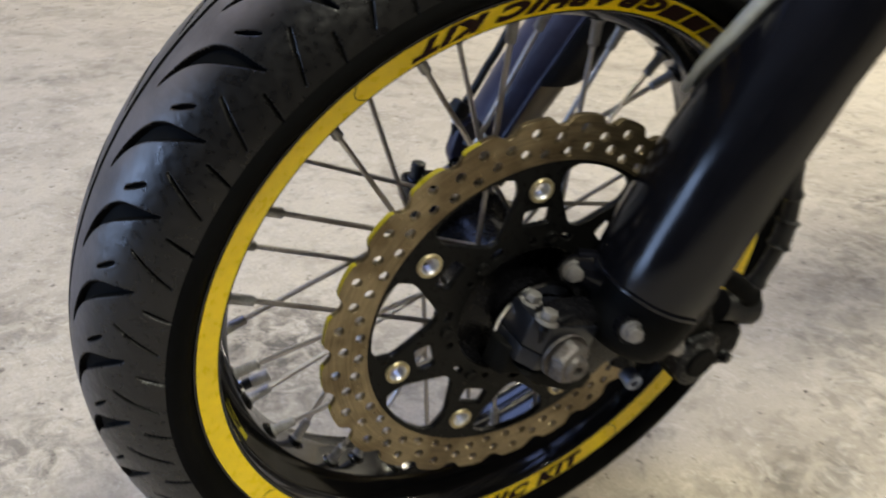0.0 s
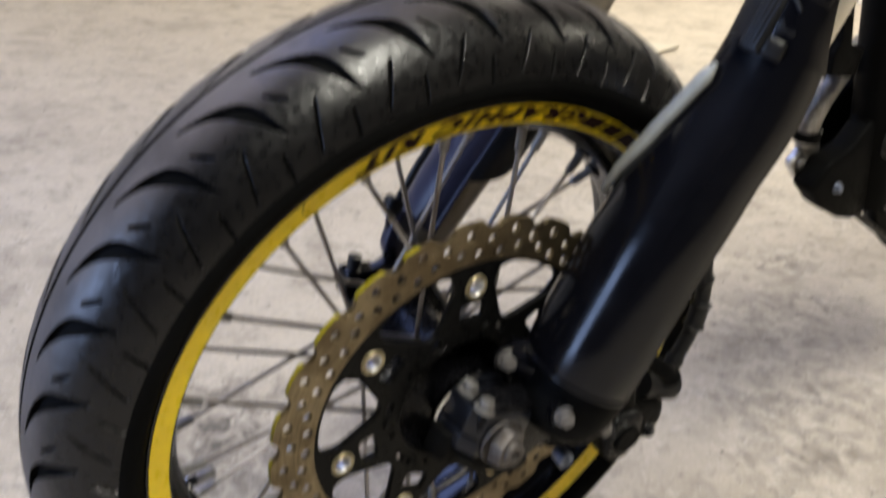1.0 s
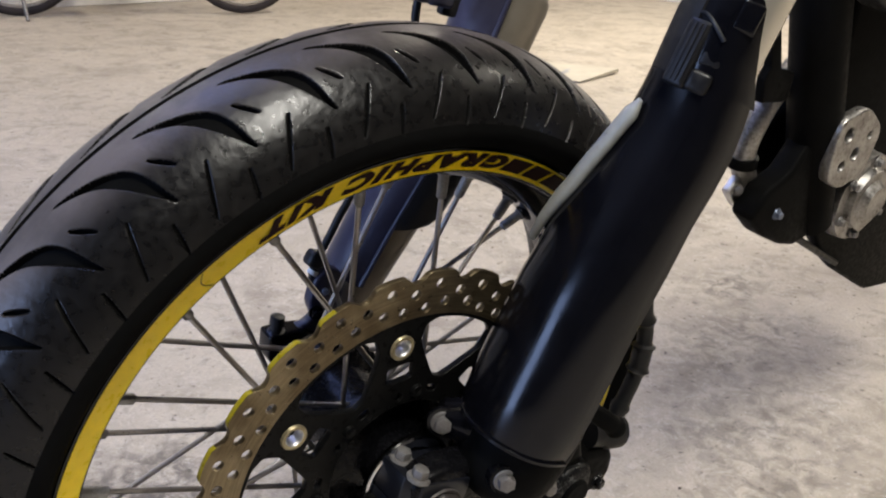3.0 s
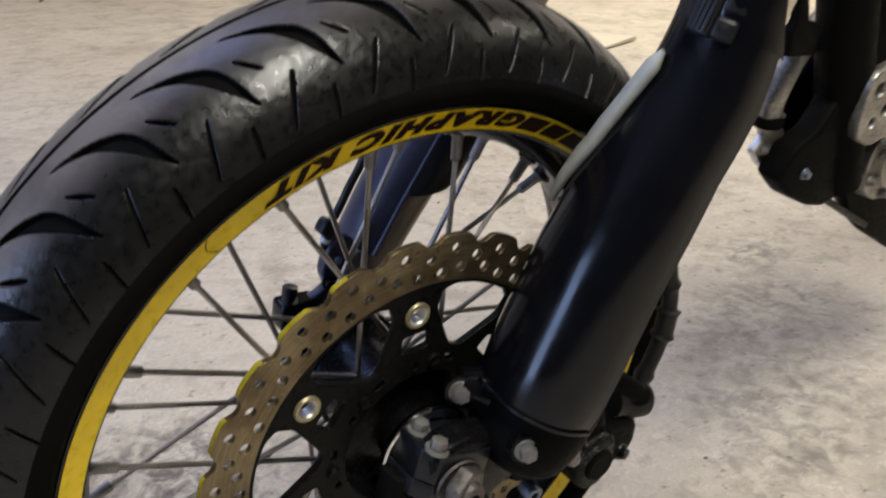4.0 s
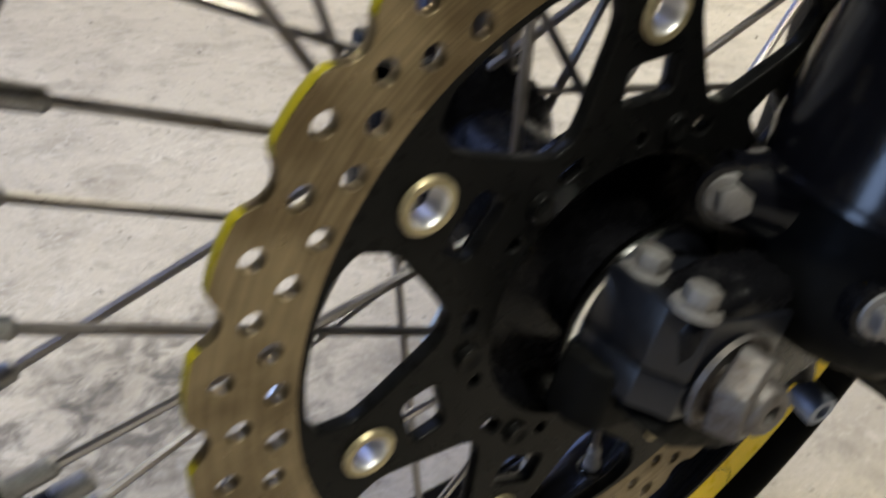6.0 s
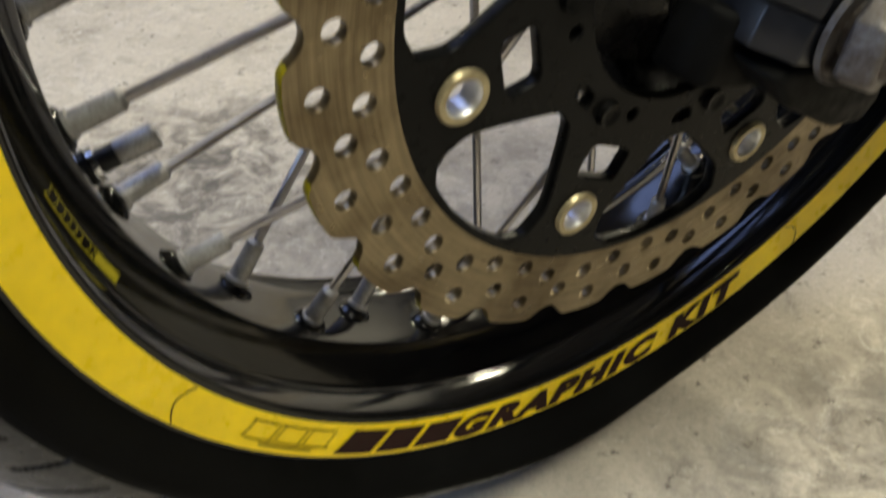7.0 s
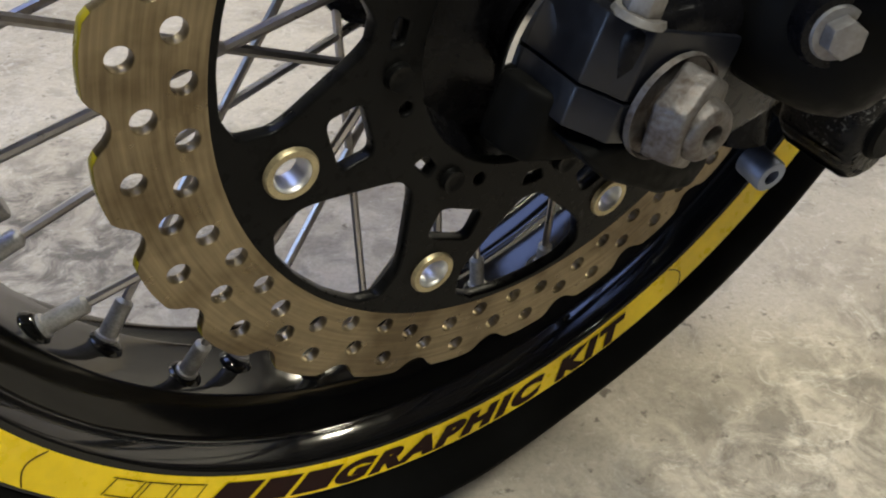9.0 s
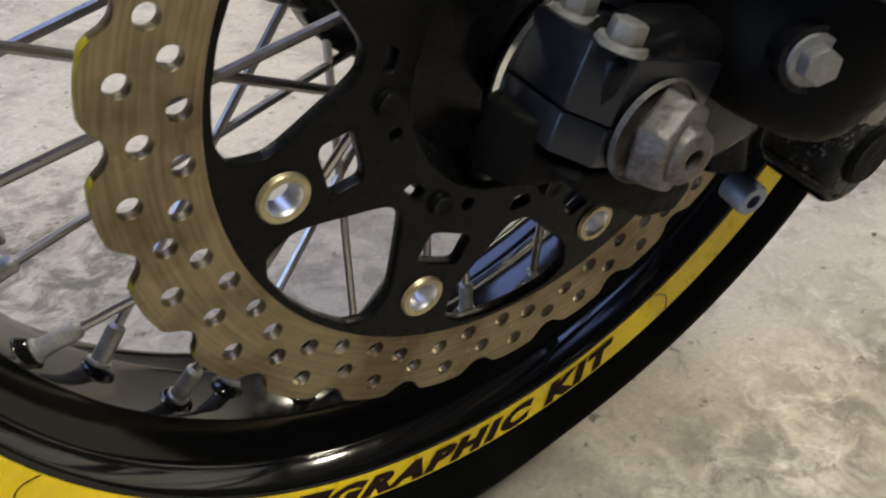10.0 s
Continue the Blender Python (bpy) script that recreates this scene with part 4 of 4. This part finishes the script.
part("hose_elbow", sweep(curve([(0.118, -0.068, 0.050), (0.130, -0.078, 0.044), (0.140, -0.085, 0.037), (0.147, -0.0880, 0.0310), (0.150, -0.0885, 0.0285)], 5), [0.0074] * 15 + [0.0082, 0.0086, 0.0088, 0.0086, 0.0076, 0.0060], 20), MATTE_BLACK, caliper, "black rubber hose elbow")
bolt("caliper_bolt", caliper, (0.178, -0.064, -0.058), (0.1, -1, 0), 0.0070, 0.004, BLACK_SATIN)
hose = curve([(0.188, -0.050, -0.030), (0.200, -0.049, -0.008), (0.2150, -0.047, 0.026), (0.2185, -0.046, 0.050), (0.2195, -0.043, 0.070), (0.211, -0.040, 0.105), (0.208, -0.036, 0.150), (0.226, -0.035, 0.220), (0.262, -0.04, 0.320), (0.330, -0.03, 0.480)], 10)
part("brake_hose", sweep(hose, [0.0066 + 0.0022 * max(0, math.sin(i * 0.62)) ** 6 + (0.0016 if 22 < i < 34 else 0) for i in range(len(hose))], 14), BLACK_PLASTIC, caliper, "black rubber brake hose in a ribbed sleeve")

# the far leg and what it carries
bike_part("fork_leg", sweep([leg(FAR, s, p) for s, p in ((-0.02, -0.015), (0.04, -0.0125), (0.12, -0.001), (0.20, 0.015), (0.28, 0.026), (0.318, 0.027), (0.326, 0.027), (0.329, 0.0275), (0.75, 0.036))], [0.021, 0.0230, 0.0265, 0.0295, 0.0300, 0.0300, 0.0290, 0.0260, 0.0260], 40), SHADED_ALLOY, "champagne alloy fork leg, shade put into its colour")
far_guard = bike_part("fork_guard", shell(FAR, [(0.050, 0.026, 0.030, -0.013), (0.054, 0.028, 0.031, -0.013), (0.10, 0.030, 0.032, -0.007), (0.18, 0.030, 0.032, 0.006), (0.27, 0.030, 0.032, 0.011), (0.36, 0.030, 0.032, 0.007), (0.62, 0.030, 0.032, 0.004)], 84, 240, 36, 0.003), LIT_BLUE, "dark blue plastic fork guard with painted sheen")
part("guard_lip", sweep([leg(FAR, s, dp + 0.0305 * math.cos(radians(240)), 0.0335 * math.sin(radians(240))) for s, dp in ((0.052, -0.013), (0.10, -0.007), (0.18, 0.006), (0.27, 0.011), (0.36, 0.007), (0.62, 0.004))], 0.0024, 8), LIT_BLUE, far_guard)
shield = shell(FAR, [(0.116, 0.031, 0.037, -0.001), (0.122, 0.033, 0.039, 0.001), (0.20, 0.033, 0.039, 0.018), (0.235, 0.031, 0.036, 0.024)], 228, 356, 30, 0.003)
for v in shield.verts:
    v.co += E_S * (0.42 * (v.co - leg(FAR, 0.12)).dot(E_P))
part("inner_shield", shield, BLACK_PLASTIC, far_guard, "black plastic shield round the leg")
foot = bike_part("axle_foot", prism([(0.014, 0.006), (0.008, -0.016), (0.020, -0.030), (0.052, -0.024), (0.084, 0.004), (0.092, 0.044), (0.072, 0.052), (0.042, 0.030)], 0.144, 0.162, 0.008), BLACK_SATIN, "black cast axle foot of the fork leg")
part("sensor_box", prism([(x + 0.015, z - 0.020) for x, z in ((-0.0405, 0.050), (-0.0420, 0.028), (-0.0335, 0.0150), (-0.015, 0.018), (0.003, 0.016), (0.003, 0.040), (-0.008, 0.047), (-0.020, 0.049))], 0.132, 0.152, 0.003), GUARD, foot, "dark blue plastic sensor housing")
part("sensor_cap", sweep([(-0.0165, 0.1400, 0.0255), (-0.0165, 0.1400, 0.0300), (-0.0164, 0.1400, 0.0305), (-0.0162, 0.1400, 0.0345), (-0.0160, 0.1400, 0.0352), (-0.0156, 0.1400, 0.0425), (-0.0155, 0.1400, 0.0432)], [0.0074, 0.0074, 0.0052, 0.0050, 0.0064, 0.0062, 0.0050], 16), BLACK_PLASTIC, foot, "black screw cap")
part("sensor_arm", prism([(-0.004, 0.014), (-0.004, 0.026), (0.010, 0.030), (0.024, 0.040), (0.034, 0.030), (0.030, 0.010)], 0.136, 0.148, 0.003), LIT_BLUE, foot)
part("sensor_bracket", prism(rounded([(0.0110, 0.0480), (0.0160, 0.0700), (0.0260, 0.0800), (0.0400, 0.0740), (0.0440, 0.0500), (0.0360, 0.0280), (0.0200, 0.0260)], 0.25), 0.1360, 0.1480, 0.0025), LIT_BLUE, foot, "lighter blue plastic sensor bracket")
bolt("bracket_bolt", foot, (0.0240, 0.1345, 0.0600), (-0.3, -1, 0.2), 0.0042, 0.003, DARK_STEEL, False)
bolt("bracket_bolt", foot, (0.0170, 0.1345, 0.0400), (-0.3, -1, 0.2), 0.0056, 0.005, BLACK_SATIN)
part("cable_clamp", box((0.016, 0.014, 0.014), (0.0180, 0.1430, 0.0870), (0, 30, 0), 0.004), BLACK_PLASTIC, foot)
part("cable_tie", sweep([(0.0156, 0.1430, 0.0735), (0.0176, 0.1430, 0.0765)], [0.0046, 0.0046], 14), WHITE_PLASTIC, foot, "white plastic cable tie")
part("cable_clip", box((0.024, 0.018, 0.022), (0.1170, 0.1480, 0.2985), (0, 12, 0), 0.004), LIT_BLUE, far_guard, "lighter blue plastic cable clip")
part("cable_clip", box((0.017, 0.016, 0.023), (0.0945, 0.1450, 0.3050), (0, 14, 0), 0.003), LIT_BLUE, far_guard)
part("clip_pad", box((0.016, 0.010, 0.030), (0.1310, 0.1500, 0.2930), (0, 14, 0), 0.003), BLACK_PLASTIC, far_guard)
part("cable", sweep(curve([(0.0300, 0.1430, 0.0300), (0.0215, 0.1430, 0.0500), (0.0165, 0.1430, 0.0700), (0.0195, 0.1430, 0.0855), (0.0290, 0.1435, 0.1020), (0.0385, 0.1440, 0.1205), (0.0490, 0.1445, 0.1390), (0.0715, 0.1448, 0.1930), (0.0946, 0.1474, 0.2557), (0.0970, 0.1481, 0.2878), (0.1010, 0.1480, 0.3120), (0.1150, 0.1480, 0.3283), (0.1330, 0.1520, 0.3370), (0.1520, 0.1720, 0.3390), (0.1800, 0.1980, 0.3300), (0.2400, 0.1950, 0.3210), (0.2909, 0.1750, 0.3235), (0.3142, 0.1700, 0.3265), (0.3450, 0.1700, 0.3407), (0.3800, 0.1650, 0.3800), (0.4000, 0.1600, 0.4600)], 6), 0.0034, 10), BLACK_PLASTIC, far_guard, "black cable looping past the fork leg")


# ---- engine and frame behind the wheel ----
down_tube = bike_part("frame_tube", sweep([(0.356, 0.03, 0.52), (0.426, 0.03, 0.371), (0.504, 0.03, 0.2016), (0.562, 0.03, 0.066)], [0.027, 0.027, 0.027, 0.025], 28), MATTE_BLACK, "black frame down tube")
part("mount_plate", prism([(0.445, 0.126), (0.428, 0.099), (0.460, 0.073), (0.500, 0.055), (0.525, 0.049), (0.546, 0.054), (0.565, 0.078), (0.550, 0.160), (0.500, 0.180), (0.475, 0.140)], 0.016, 0.044, 0.006), MATTE_BLACK, down_tube)
bolt("mount_bolt", down_tube, (0.470, 0.015, 0.098), (0, -1, 0), 0.0055, 0.004, DARK_STEEL)
bike_part("drain_pipe", sweep(curve([(0.530, 0.03, 0.056), (0.560, 0.03, 0.042), (0.6194, 0.03, 0.0107), (0.660, 0.03, -0.010)], 6), 0.0042, 10), BLACK_PLASTIC, "thin black rubber drain pipe")
header = bike_part("exhaust_header", sweep(curve([(0.500, 0.062, 0.232), (0.478, 0.056, 0.222), (0.457, 0.052, 0.207), (0.4425, 0.05, 0.186), (0.4365, 0.05, 0.166), (0.4385, 0.05, 0.146), (0.456, 0.054, 0.126), (0.490, 0.07, 0.100)], 6), [0.0118] * 43, 24), ALLOY, "scuffed bright exhaust header")
part("clamp_ring", sweep([(0.4370, 0.05, 0.152), (0.4385, 0.05, 0.142)], [0.0150, 0.0150], 24), MATTE_BLACK, header)
part("heat_tab", prism([(0.4225, 0.116), (0.4365, 0.132), (0.450, 0.120), (0.459, 0.103), (0.458, 0.088), (0.444, 0.096)], 0.046, 0.056, 0.003), BORE, header)
bolt("clamp_bolt", header, (0.436, 0.045, 0.118), (-0.6, -1, 0), 0.006, 0.004, ZINC)
part("upper_bracket", prism([(0.440, 0.244), (0.440, 0.216), (0.400, 0.2185), (0.394, 0.242), (0.399, 0.252), (0.386, 0.282), (0.395, 0.292), (0.4035, 0.275), (0.416, 0.250)], 0.024, 0.034, 0.002), MATTE_BLACK, header)
engine = bike_part("engine_case", prism([(0.548, 0.105), (0.576, 0.060), (0.612, 0.014), (0.658, -0.018), (0.764, -0.074), (0.900, -0.090), (0.900, 0.300), (0.700, 0.340), (0.515, 0.345), (0.535, 0.160)], 0.028, 0.042, 0.005), MATTE_BLACK, "black and silver engine case")
part("side_cover", lathe([(-0.010, 0.0), (-0.014, 0.018), (-0.006, 0.024), (-0.006, 0.034), (0.002, 0.036), (0.002, 0.050), (0.04, 0.054)], 48), ALLOY, engine, "bright round engine side cover", m=Matrix.Translation((0.632, 0.010, 0.088)))
for k in range(6):
    x, z = polar(0.043, 30 + 60 * k)
    bolt("cover_bolt", engine, (0.632 + x, 0.010, 0.088 + z), (0, -1, 0), 0.0055, 0.005, ZINC)
part("engine_mount", plate([rounded([(0.506, 0.196), (0.511, 0.136), (0.540, 0.122), (0.578, 0.132), (0.586, 0.180), (0.548, 0.206)], 0.3)] +
     [[(cx + r * math.cos(-2 * math.pi * i / 16), cz + r * math.sin(-2 * math.pi * i / 16)) for i in range(16)] for cx, cz, r in ((0.526, 0.181, 0.010), (0.549, 0.158, 0.009), (0.531, 0.147, 0.008), (0.566, 0.176, 0.006))], 0.012, 0.004, 0.002), ALLOY, engine, "cast alloy mounting plate with round holes")
# unseen block added behind the engine to shade the floor
part("shade_block", upright([(0.640, 0.044), (0.720, 0.130), (0.900, 0.220), (1.340, 0.240), (1.340, 0.044)], -0.012, 0.330, 0.012), MATTE_BLACK, engine)
part("cylinder", box((0.16, 0.06, 0.22), (0.600, 0.085, 0.400), (0, -18, 0), 0.01), MATTE_BLACK, engine)
for k in range(7):
    part("fin", box((0.185, 0.080, 0.006), (0.586 - 0.006 * k, 0.085, 0.32 + 0.026 * k), (0, -18, 0), 0.002), MATTE_BLACK, engine)
# a bracket with the horn under the steering head
horn = bike_part("horn_bracket", box((0.060, 0.05, 0.070), (0.236, 0.06, 0.420), (0, 12, 0), 0.006), BLACK_PLASTIC, "black horn bracket under the steering head")
part("bracket_plate", prism([(0.316, 0.47), (0.322, 0.372), (0.332, 0.348), (0.350, 0.337), (0.384, 0.327), (0.398, 0.345), (0.398, 0.47)], 0.085, 0.106, 0.006), GREY_PAINT, horn, "pale grey bracket plate")
part("bracket_box", box((0.046, 0.05, 0.090), (0.286, 0.075, 0.404), (0, 8, 0), 0.007), BLACK_PLASTIC, horn)
bike_part("radiator_shroud", prism([(0.40, 0.56), (0.43, 0.34), (0.52, 0.30), (0.60, 0.33), (0.62, 0.56)], -0.01, 0.03, 0.008), BLACK_PLASTIC, "black plastic shroud over the engine")
part("front_block", prism([(0.606, 0.290), (0.570, 0.210), (0.500, 0.165), (0.490, 0.150), (0.500, 0.112), (0.560, 0.090), (0.620, 0.120), (0.620, 0.300)], 0.072, 0.100, 0.008), MATTE_BLACK, engine, "black front of the engine block")


# ---- the motorised bicycle against the wall: x along it, z up, origin under the rear axle ----
cycle = empty("bicycle", Matrix.Translation((0.880, 4.490, 0)) @ pose(0, 0, 0, 0, 0, -17.2))
tagged(cycle, "old red motorised bicycle parked against the white wall", "bicycle")
R_W = 0.305


def cycle_wheel(x):
    at = Matrix.Translation((x, 0, R_W))
    w = part("wheel", lathe([(0.020 * math.sin(t), R_W - 0.024 + 0.024 * math.cos(t)) for t in (2 * math.pi * i / 10 for i in range(10))], 72, True), HAZED_RUBBER, cycle, "black bicycle tyre on a steel rim", at)
    part("rim", lathe([(-0.014, 0.264), (-0.014, 0.252), (0.014, 0.252), (0.014, 0.264)], 72, True), STEEL, w, "dull steel rim")
    part("hub", lathe([(-0.04, 0.0), (-0.04, 0.022), (-0.03, 0.022), (-0.028, 0.014), (0.028, 0.014), (0.03, 0.022), (0.04, 0.022), (0.04, 0.0)], 24), GREY_PAINT, w)
    for k in range(28):
        a = 360 / 28 * k
        (x1, z1), (x0, z0) = polar(0.254, a), polar(0.018, a + (70 if k % 2 else -70))
        part("spoke", sweep([(x0, 0.03 if k % 4 < 2 else -0.03, z0), (x1, 0, z1)], 0.0011, 5), STEEL, w)
    return w


cycle_wheel(-0.02)
cycle_wheel(1.075)
part("chain_case", lathe([(-0.03, 0.0), (-0.034, 0.10), (-0.03, 0.125), (-0.026, 0.10), (-0.026, 0.0)], 40), GREY_PAINT, cycle, "grey metal wheel cover", Matrix.Translation((-0.02, -0.02, R_W - 0.03)))
part("frame", sweep(curve([(-0.02, -0.03, 0.330), (0.12, -0.03, 0.318), (0.34, -0.02, 0.322), (0.48, 0, 0.345), (0.70, 0, 0.56), (0.86, 0, 0.74)], 6), 0.020, 14), RED, cycle, "red enamelled frame tube")
part("seat_tube", sweep([(0.36, 0, 0.32), (0.26, 0, 0.78)], 0.017, 12), RED, cycle)
part("side_panel", prism([(0.02, 0.40), (0.03, 0.30), (0.08, 0.285), (0.12, 0.270), (0.15, 0.30), (0.34, 0.302), (0.36, 0.40)], -0.055, -0.030, 0.006), RED, cycle, "red metal side panel")
part("fork", sweep(curve([(0.86, -0.045, 0.74), (0.98, -0.045, 0.46), (1.030, -0.045, 0.335), (1.070, -0.045, 0.300)], 6), 0.011, 12), RED, cycle, "red front fork blade")
part("fork", sweep(curve([(0.86, 0.045, 0.74), (0.98, 0.045, 0.46), (1.030, 0.045, 0.335), (1.070, 0.045, 0.300)], 6), 0.011, 12), RED, cycle)
part("axle_plate", prism([(1.03, 0.33), (1.05, 0.26), (1.11, 0.255), (1.12, 0.29), (1.08, 0.33)], -0.055, -0.045, 0.003), GREY_PAINT, cycle, "grey axle plate")
part("stand", sweep(curve([(-0.050, -0.06, 0.320), (-0.020, -0.08, 0.20), (0.008, -0.15, 0.09), (0.022, -0.20, 0.004)], 6), 0.009, 10), ZINC, cycle, "bent steel prop stand")
part("muffler", sweep([(0.190, -0.09, 0.176), (0.200, -0.09, 0.176), (0.215, -0.09, 0.175), (0.385, -0.09, 0.163), (0.410, -0.09, 0.160), (0.422, -0.09, 0.158)], [0.030, 0.042, 0.046, 0.046, 0.038, 0.014], 22), GREY_PAINT, cycle, "grey metal muffler")
part("exhaust", sweep(curve([(0.415, -0.09, 0.158), (0.46, -0.085, 0.185), (0.48, -0.06, 0.23)], 6), 0.011, 12), ZINC, cycle)
part("motor", box((0.13, 0.10, 0.15), (0.45, -0.01, 0.300), (0, 10, 0), 0.016), ZINC, cycle, "small grimy engine")
part("pulley_ring", lathe([(-0.105, 0.070), (-0.112, 0.074), (-0.112, 0.098), (-0.104, 0.104), (-0.090, 0.104), (-0.090, 0.070)], 44, True), WHITE_PLASTIC, cycle, "white plastic chain guard ring", Matrix.Translation((0.428, 0.02, 0.301)))
part("pulley", lathe([(-0.080, 0.0), (-0.090, 0.030), (-0.080, 0.070), (-0.060, 0.070)], 32), ZINC, cycle, "", Matrix.Translation((0.428, 0.02, 0.301)))
for k in range(5):
    x, z = polar(0.05, 72 * k)
    part("pulley_arm", box((0.050, 0.008, 0.016), (0.428 + x * 0.9, -0.075, 0.301 + z * 0.9), (0, -72 * k, 0), 0.003), BLACK_SATIN, cycle)
part("fuel_line", sweep(curve([(0.12, -0.06, 0.30), (0.16, -0.085, 0.27), (0.20, -0.09, 0.22)], 6), 0.006, 8), ZINC, cycle)
guard_bm = lathe([(-0.028, 0.330), (-0.02, 0.338), (0.02, 0.338), (0.028, 0.330)], 72)
bmesh.ops.delete(guard_bm, geom=[v for v in guard_bm.verts if v.co.z < 0.10], context="VERTS")
part("mudguard", guard_bm, RED, cycle, "", Matrix.Translation((-0.02, 0, R_W)))
part("mud_stay", box((0.028, 0.03, 0.16), (0.735, 0, 0.36), (0, -4, 0), 0.006), DARK_DOOR, cycle, "dark red plastic flap")
part("saddle", box((0.24, 0.16, 0.06), (0.25, 0, 0.82), (0, 4, 0), 0.02), BLACK_PLASTIC, cycle)


# ---- small things ----
card = bmesh.new()
pts = [(2.220, 1.965), (2.510, 2.040), (2.400, 2.330), (2.110, 2.260)]
lo = [card.verts.new((x, y, 0.003)) for x, y in pts]
hi = [card.verts.new((x, y, 0.006 + 0.012 * (i == 1))) for i, (x, y) in enumerate(pts)]
card.faces.new(list(reversed(lo))), card.faces.new(hi)
for i in range(4):
    card.faces.new((lo[i], lo[(i + 1) % 4], hi[(i + 1) % 4], hi[i]))
sheet = tagged(part("cardboard_sheet", card, CARD, smooth=False), "pale worn cardboard sheet lying on the concrete", "cardboard")
for k, (x, y, w) in enumerate(((2.27, 2.12, 0.10), (2.35, 2.16, 0.06), (2.23, 2.18, 0.08))):
    part("printed_bar", box((w, 0.018, 0.0012), (x, y, 0.0075), (0, 0, 14), 0), GREY_PAINT, sheet)


def crumbs():
    """Grit and small chips lying on the concrete."""
    rnd = random.Random(5)
    bm = bmesh.new()
    for _ in range(420):
        x, y = rnd.uniform(-1.2, 3.2), rnd.uniform(-0.6, 3.6)
        s = rnd.choice((0.0007, 0.001, 0.0014, 0.0022)) * rnd.uniform(0.7, 1.4)
        base = bmesh.ops.create_icosphere(bm, subdivisions=1, radius=s)["verts"]
        for v in base:
            v.co = Vector((v.co.x * rnd.uniform(0.7, 1.5) + x, v.co.y * rnd.uniform(0.7, 1.5) + y, v.co.z * 0.6 + s * 0.3))
    return bm


tagged(part("floor_grit", crumbs(), material("dark_grit", (0.12, 0.10, 0.085), 0.9, vary=0.6, scale=20), smooth=False), "scattered dark grit on the concrete floor", "grit", kind="stuff")


def lamp_fixture(x, y, z, rz, length, width):
    thing = empty("ceiling_lamp", pose(x, y, TOP, 0, 0, rz))
    tagged(thing, "unseen white batten lamp fixed to the ceiling", "lamp", "ceiling lamps")
    part("housing", box((length + 0.06, width + 0.02, 0.05), (0, 0, -0.026), (0, 0, 0), 0.008), WHITE_PLASTIC, thing)
    part("drop_rod", sweep([(-0.4 * length, 0, 0), (-0.4 * length, 0, z - TOP + 0.035)], 0.006, 8), WHITE_PLASTIC, thing)
    part("drop_rod", sweep([(0.4 * length, 0, 0), (0.4 * length, 0, z - TOP + 0.035)], 0.006, 8), WHITE_PLASTIC, thing)
    part("reflector", box((length + 0.04, width + 0.04, 0.012), (0, 0, z - TOP + 0.028), (0, 0, 0), 0.003), WHITE_PLASTIC, thing)


roof_light = empty("roof_light", pose(-0.45, 1.28, TOP, 0, 0, 90))
tagged(roof_light, "framed roof light letting in blue dusk light", "roof light")
for x, y, w, d in ((0, 0.65, 1.61, 0.08), (0, -0.65, 1.61, 0.08), (0.765, 0, 0.08, 1.22), (-0.765, 0, 0.08, 1.22)):
    part("frame_bar", box((w, d, 0.06), (x, y, -0.031), (0, 0, 0), 0.006), WHITE_PLASTIC, roof_light)
for lx, ly, lz, lr, ll, lw, lp, lc in LAMPS:
    lamp_fixture(lx, ly, lz, lr, ll, lw)
